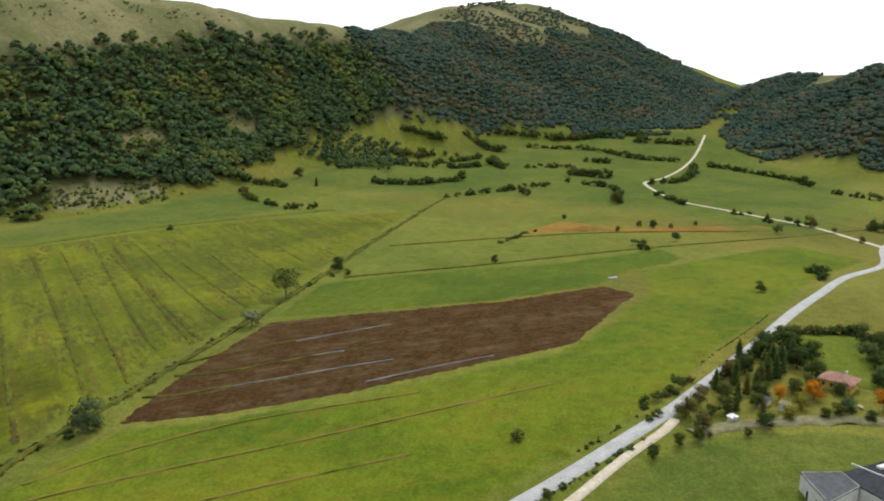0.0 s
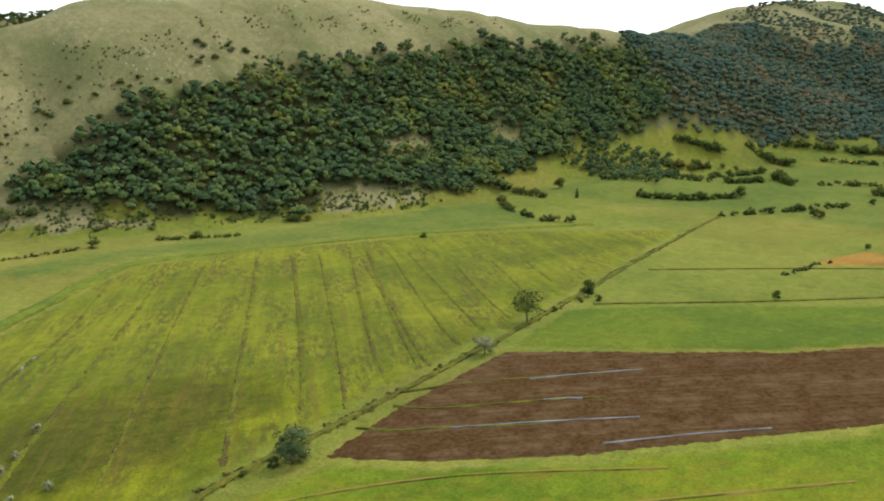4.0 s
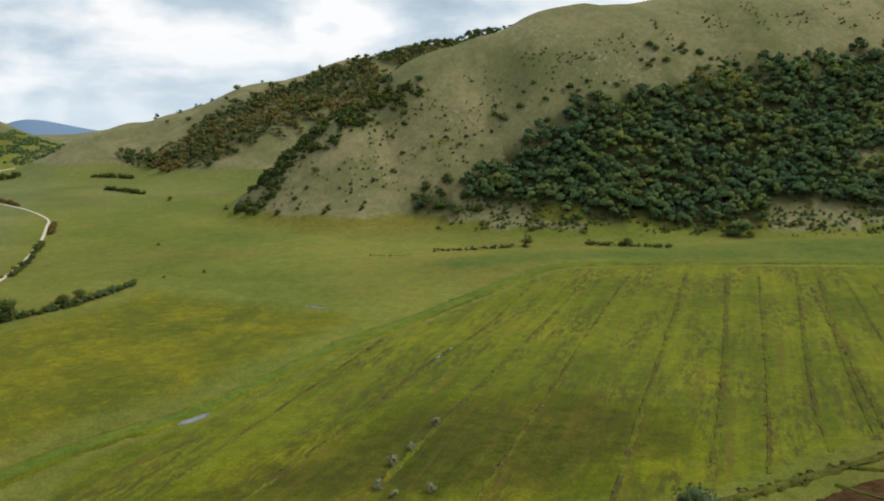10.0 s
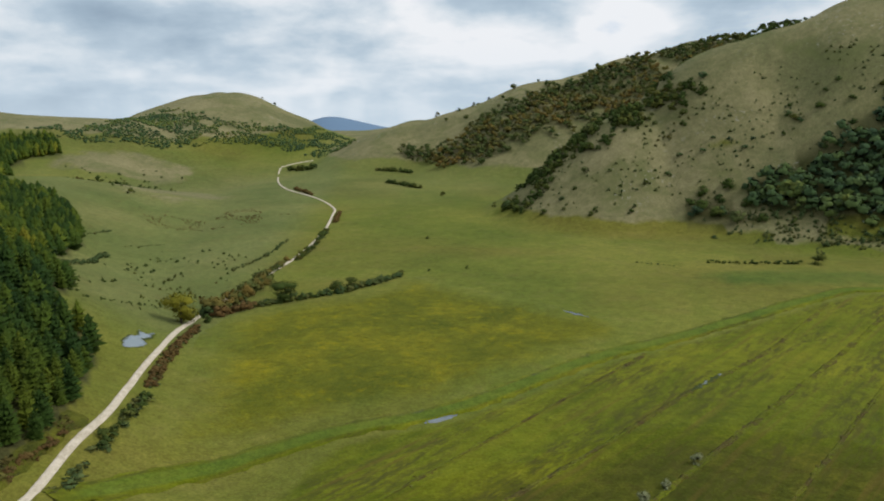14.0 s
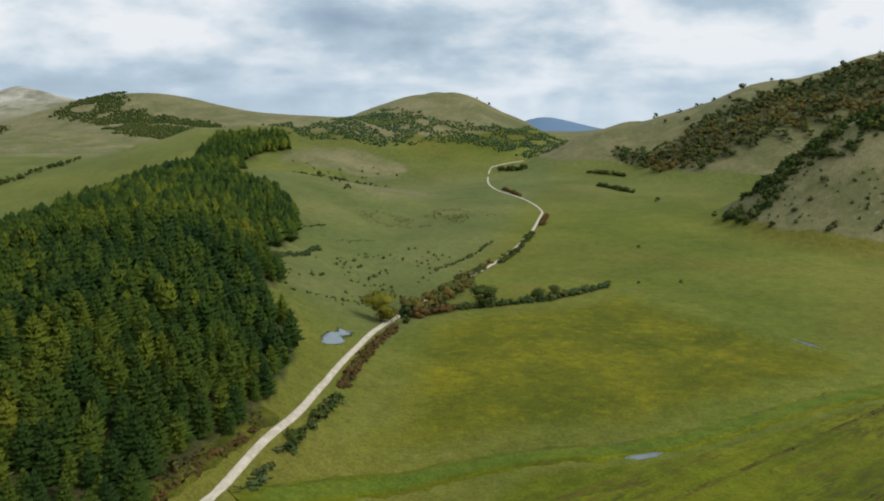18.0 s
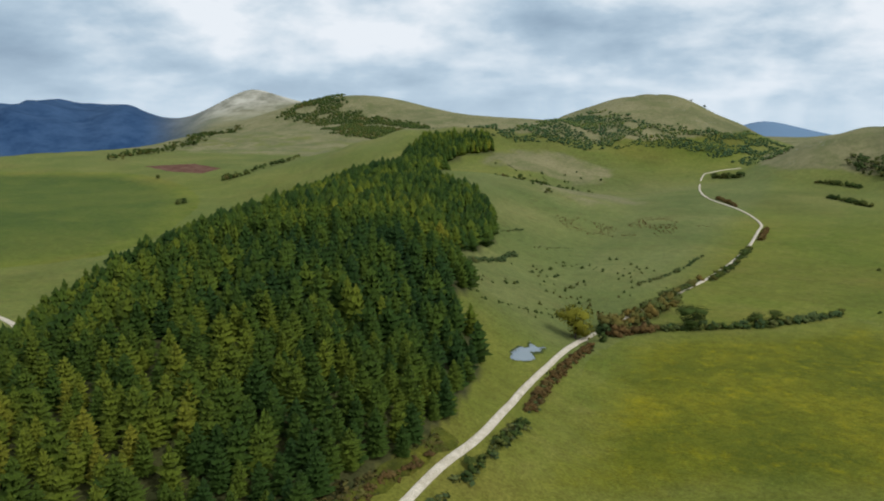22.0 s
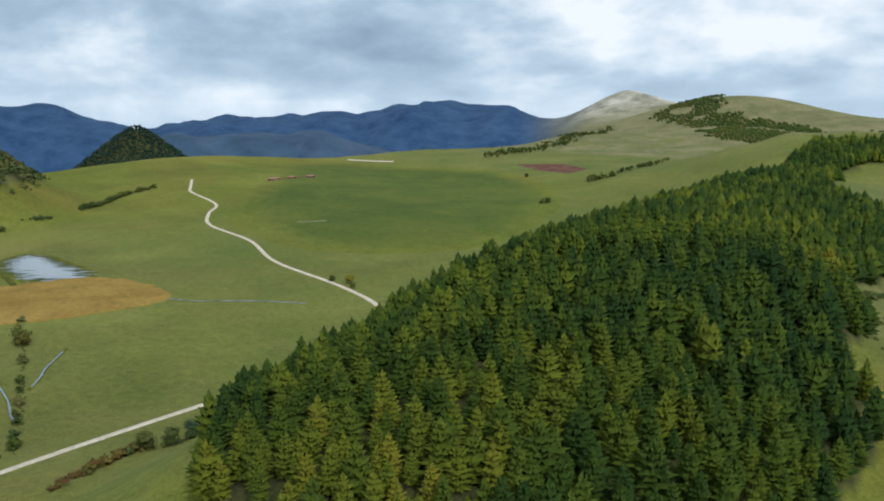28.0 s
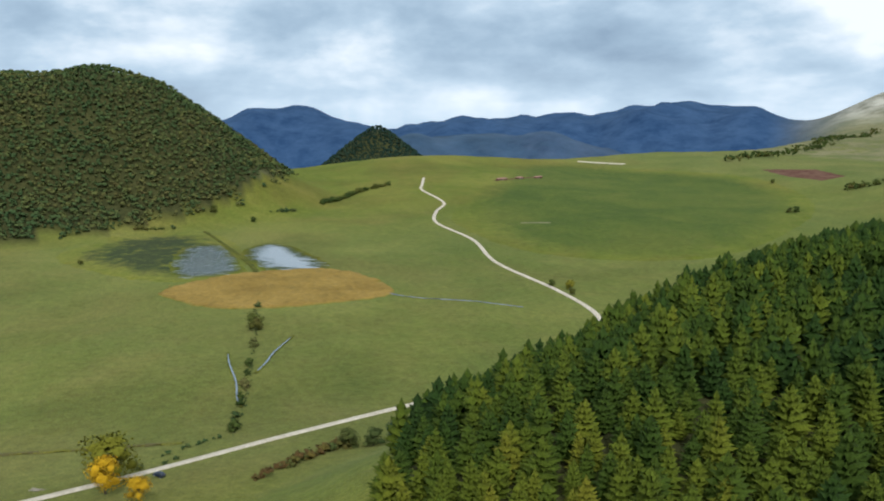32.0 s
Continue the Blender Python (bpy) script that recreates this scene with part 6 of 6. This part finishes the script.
# garden trees round the villa
for n, (x, y, tall, kind, wide, label) in enumerate((
        (247, -19, 9, "fir", 1.0, "dark fir in the garden"), (252, -25, 11, "fir", 1.0, "dark fir in the garden"), (250, -31, 9, "fir", 1.1, "dark fir in the garden"), (259, -35, 12, "fir", 1.1, "tall dark fir in the garden"), (268, -40, 13, "fir", 1.1, "tall dark fir in the garden"),
        (277, -28, 10, "fir", 1.0, "dark fir in the garden"), (286, -37, 11, "dark", 1.0, "dense dark tree in the garden"), (292, -47, 10, "dark", 1.0, "dense dark tree in the garden"), (279, -45, 12, "fir", 1.0, "tall dark fir in the garden"), (264, -29, 9, "dark", 1.0, "dense dark tree in the garden"),
        (240, -25, 8, "fir", 1.1, "dark fir in the garden"), (232, -24, 7, "fir", 1.1, "dark fir in the garden"), (257, -24, 9, "autumn", 1.0, "bronze autumn tree in the garden"), (243, -37, 6, "flame", 0.9, "small bright orange maple"), (246, -47, 8.5, "flame", 0.95, "bright orange maple beside the villa"),
        (252, -47, 8, "autumn", 0.9, "bronze autumn tree in the garden"), (243, -65, 8.5, "flame", 0.9, "rust-orange maple beside the villa"), (238, -42, 6, "lime", 1.1, "olive-green garden tree beside the verge"), (240, -55, 6, "willow", 1.2, "grey-green willow in the garden"), (236, -52, 5, "dark", 1.2, "low dark garden tree"),
        (306, -73, 11, "autumn", 1.0, "bronze autumn tree at the lawn"), (300, -77, 10, "dark", 1.1, "dense dark tree at the lawn"), (290, -71, 9, "oak", 1.1, "dense green tree at the lawn"), (280, -71, 8, "dark", 1.1, "dense dark tree at the lawn"), (268, -70, 7, "willow", 1.1, "grey-green willow in the garden"), (262, -68, 7, "dark", 1.0, "dense dark tree in the garden"),
        (224, -10, 8.5, "autumn", 1.1, "bronze autumn tree beside the road"), (216, -14, 7, "dark", 1.1, "dark round tree in the garden"), (234, -14, 8, "autumn", 1.0, "bronze autumn tree beside the road"), (222, -31, 6.5, "dark", 1.15, "dark round tree in the garden"))):
    tree("garden_tree", label, x, y, tall * 0.8, kind, n % 3, wide, "garden trees")
for n, (x, y, tall, kind) in enumerate(((243, -30, 8, "dark"), (246, -26, 9, "fir"), (256, -31, 10, "fir"), (262, -36, 12, "fir"), (272, -36, 12, "fir"), (274, -44, 11, "dark"), (284, -50, 10, "dark"), (287, -43, 11, "fir"), (236, -28, 7, "dark"), (229, -19, 8, "dark"), (230, -29, 7, "fir"), (240, -19, 8, "dark"), (250, -40, 7, "dark"),
                                                (252, -53, 6, "dark"), (233, -46, 5, "dark"), (234, -58, 5, "dark"), (229, -36, 6, "lime"), (268, -33, 11, "fir"), (281, -33, 10, "dark"), (296, -42, 9, "dark"), (265, -48, 9, "dark"), (248, -72, 7, "dark"), (255, -76, 8, "oak"))):
    tree("garden_tree", "dense dark tree in the villa garden", x, y - 2.0, tall * 0.72, kind, n % 3, 1.1, "garden trees")
for x, y, tall in ((196.5, -1.5, 4.2), (205, -8, 4.2), (209, -13, 5.0), (215, -26, 3.0), (226, -17, 4.0), (212, -16, 2.0)):
    tree("clipped_cypress", "small dense dark conifer on the grass", x, y, tall, "dark", int(x) % 3, 0.85, "small conifers")
hedge("tall clipped dark conifer hedge", [(313, -46), (317, -59), (321, -74)], 3.4, 1.0, "hedge", 1.6, 301, 0.0)
hedge("dark hedge along the asphalt road", [(250, -19), (275, -30), (312, -45)], 3.0, 1.2, "hedge", 2.0, 302, 0.1)
hedge("bushy verge along the asphalt road", [(228, 2), (240, -5), (250, -11)], 3.0, 2.0, "hedge", 2.2, 303)
hedge("brown verge between road and lane", [(168, 24), (184, 14), (205, 2)], 1.3, 1.6, "dusky", 1.8, 304)
hedge("dark verge along the asphalt road", [(196, 17), (214, 7), (224, 2)], 0.9, 1.2, "hedge", 1.8, 305)
hedge("dark verge along the asphalt road", [(268, -15), (290, -24), (316, -35), (340, -44)], 0.7, 0.6, "hedge", 1.8, 306)
for x, y, tall in ((172, 22, 2.4), (177, 19, 1.8), (163, 28, 2.6), (222, -2, 3.0), (218, 0, 2.4)):
    bush(x, y, tall, "hedge", 1.0, "dark bush on the road verge", "verge bushes")


def car():
    """Small dark blue hatchback parked on the gravel road's verge."""
    x, y = -215.5, 139.5
    c = tagged(new("car"), "small dark blue hatchback parked beside the gravel road", "car")
    c.matrix_basis = pose(x, y, float(height(x, y)) + 0.35, 0, 0, 40)
    bm = bmesh.new()
    side = [(-2.0, 0.35), (-2.02, 0.75), (-1.85, 0.95), (-0.95, 1.02), (1.85, 1.0), (2.0, 0.7), (1.98, 0.35)]
    rows = [[bm.verts.new((px, s * w, pz)) for px, pz in side] for s, w in ((-1, 0.80), (-1, 0.86), (1, 0.86), (1, 0.80))]
    for a, b in zip(rows, rows[1:]):
        for k in range(len(side)):
            j = (k + 1) % len(side)
            bm.faces.new((a[k], a[j], b[j], b[k]))
    bm.faces.new(rows[0]), bm.faces.new(rows[-1][::-1])
    bmesh.ops.recalc_face_normals(bm, faces=bm.faces)
    bmesh.ops.bevel(bm, geom=bm.edges[:], offset=0.05, segments=2, affect="EDGES")
    me = bpy.data.meshes.new("body")
    bm.to_mesh(me)
    bm.free()
    me.materials.append(M["paint"])
    part("body", me, c)
    v = [(-0.95, -0.76, 1.0), (1.75, -0.76, 1.0), (1.75, 0.76, 1.0), (-0.95, 0.76, 1.0), (-0.3, -0.62, 1.46), (1.35, -0.62, 1.46), (1.35, 0.62, 1.46), (-0.3, 0.62, 1.46)]
    cabin = bpy.data.meshes.new("windows")
    cabin.from_pydata(v, [], [(0, 1, 5, 4), (1, 2, 6, 5), (2, 3, 7, 6), (3, 0, 4, 7), (4, 5, 6, 7)])
    cabin.materials.append(M["glass"])
    part("windows", cabin, c)
    part("roof", box_mesh("roof", (1.75, 1.28, 0.08), M["paint"], 0.03), c, pose(0.52, 0, 1.48))
    for wx in (-1.25, 1.25):
        for wy in (-0.78, 0.78):
            bm = bmesh.new()
            bmesh.ops.create_cone(bm, cap_ends=True, segments=20, radius1=0.31, radius2=0.31, depth=0.2, matrix=Matrix.Rotation(radians(90), 4, "X"))
            wheel = bpy.data.meshes.new("wheel")
            bm.to_mesh(wheel)
            bm.free()
            wheel.materials.append(M["tyre"])
            w = part("wheel", wheel, c, pose(wx, wy, 0.31))
            bm = bmesh.new()
            bmesh.ops.create_cone(bm, cap_ends=True, segments=16, radius1=0.19, radius2=0.19, depth=0.22, matrix=Matrix.Rotation(radians(90), 4, "X"))
            rim = bpy.data.meshes.new("rim")
            bm.to_mesh(rim)
            bm.free()
            rim.materials.append(M["chrome"])
            part("rim", rim, w)
    for wy in (-0.6, 0.6):
        part("headlight", box_mesh("headlight", (0.1, 0.35, 0.16), M["lamp"], 0.02), c, pose(-2.0, wy, 0.78))
        part("tail_light", box_mesh("tail_light", (0.08, 0.22, 0.3), M["clay"], 0.02), c, pose(1.97, wy, 0.82))
        part("mirror", box_mesh("mirror", (0.12, 0.18, 0.12), M["paint"], 0.02), c, pose(-0.7, wy * 1.55, 1.05))


car()


def brushwood():
    """A heap of pale cut branches."""
    x, y = -221.0, 104.5
    rng = np.random.RandomState(8)
    heap = tagged(new("brushwood_pile"), "heap of pale cut branches in the grass", "branches")
    heap.matrix_basis = pose(x, y, float(height(x, y)), 0, 0, 60)
    for k in range(26):
        a, b = rng.uniform(-2.6, 0, 3), rng.uniform(0, 2.6, 3)
        v, t = limb((a[0], rng.uniform(-0.9, 0.9), abs(a[2]) * 0.2), (b[0], rng.uniform(-0.9, 0.9), abs(b[2]) * 0.25), 0.06, 0.03, 5)
        part("branch", mesh_of("branch", v, t, M["wood"]), heap)


brushwood()


def barn(x, y, turn, long, wide, tall, roof, label):
    """Low stone farm building with a shallow roof, far out on the pasture."""
    b = tagged(new("barn"), label, "barn", "pasture farm")
    b.matrix_basis = pose(x, y, float(height(x, y)) + 0.3, 0, 0, turn)
    part("wall", box_mesh("wall", (long, wide, tall), M["clay"], 0.05, (0, 0, tall / 2 - 0.4)), b)
    part("roof", hip_roof("roof", long, wide, tall - 0.4, 1.4, 0.5, M[roof]), b)
    part("door", box_mesh("door", (1.8, 0.14, 2.0), M["wood"], 0.02), b, pose(0, -wide / 2 - 0.04, 0.7))
    for k in (-0.3, 0.3):
        window(b, pose(long * k, -wide / 2 - 0.04, 1.3))


barn(-1098, 706, 108, 20, 6.0, 3.0, "tiles", "low reddish stone farm barn with a clay tile roof")
barn(-1112, 745, 104, 14, 5.5, 2.8, "tiles", "low reddish stone farm barn with a clay tile roof")
barn(-1124, 786, 112, 16, 6.0, 3.0, "tiles", "low stone barn with a clay tile roof")
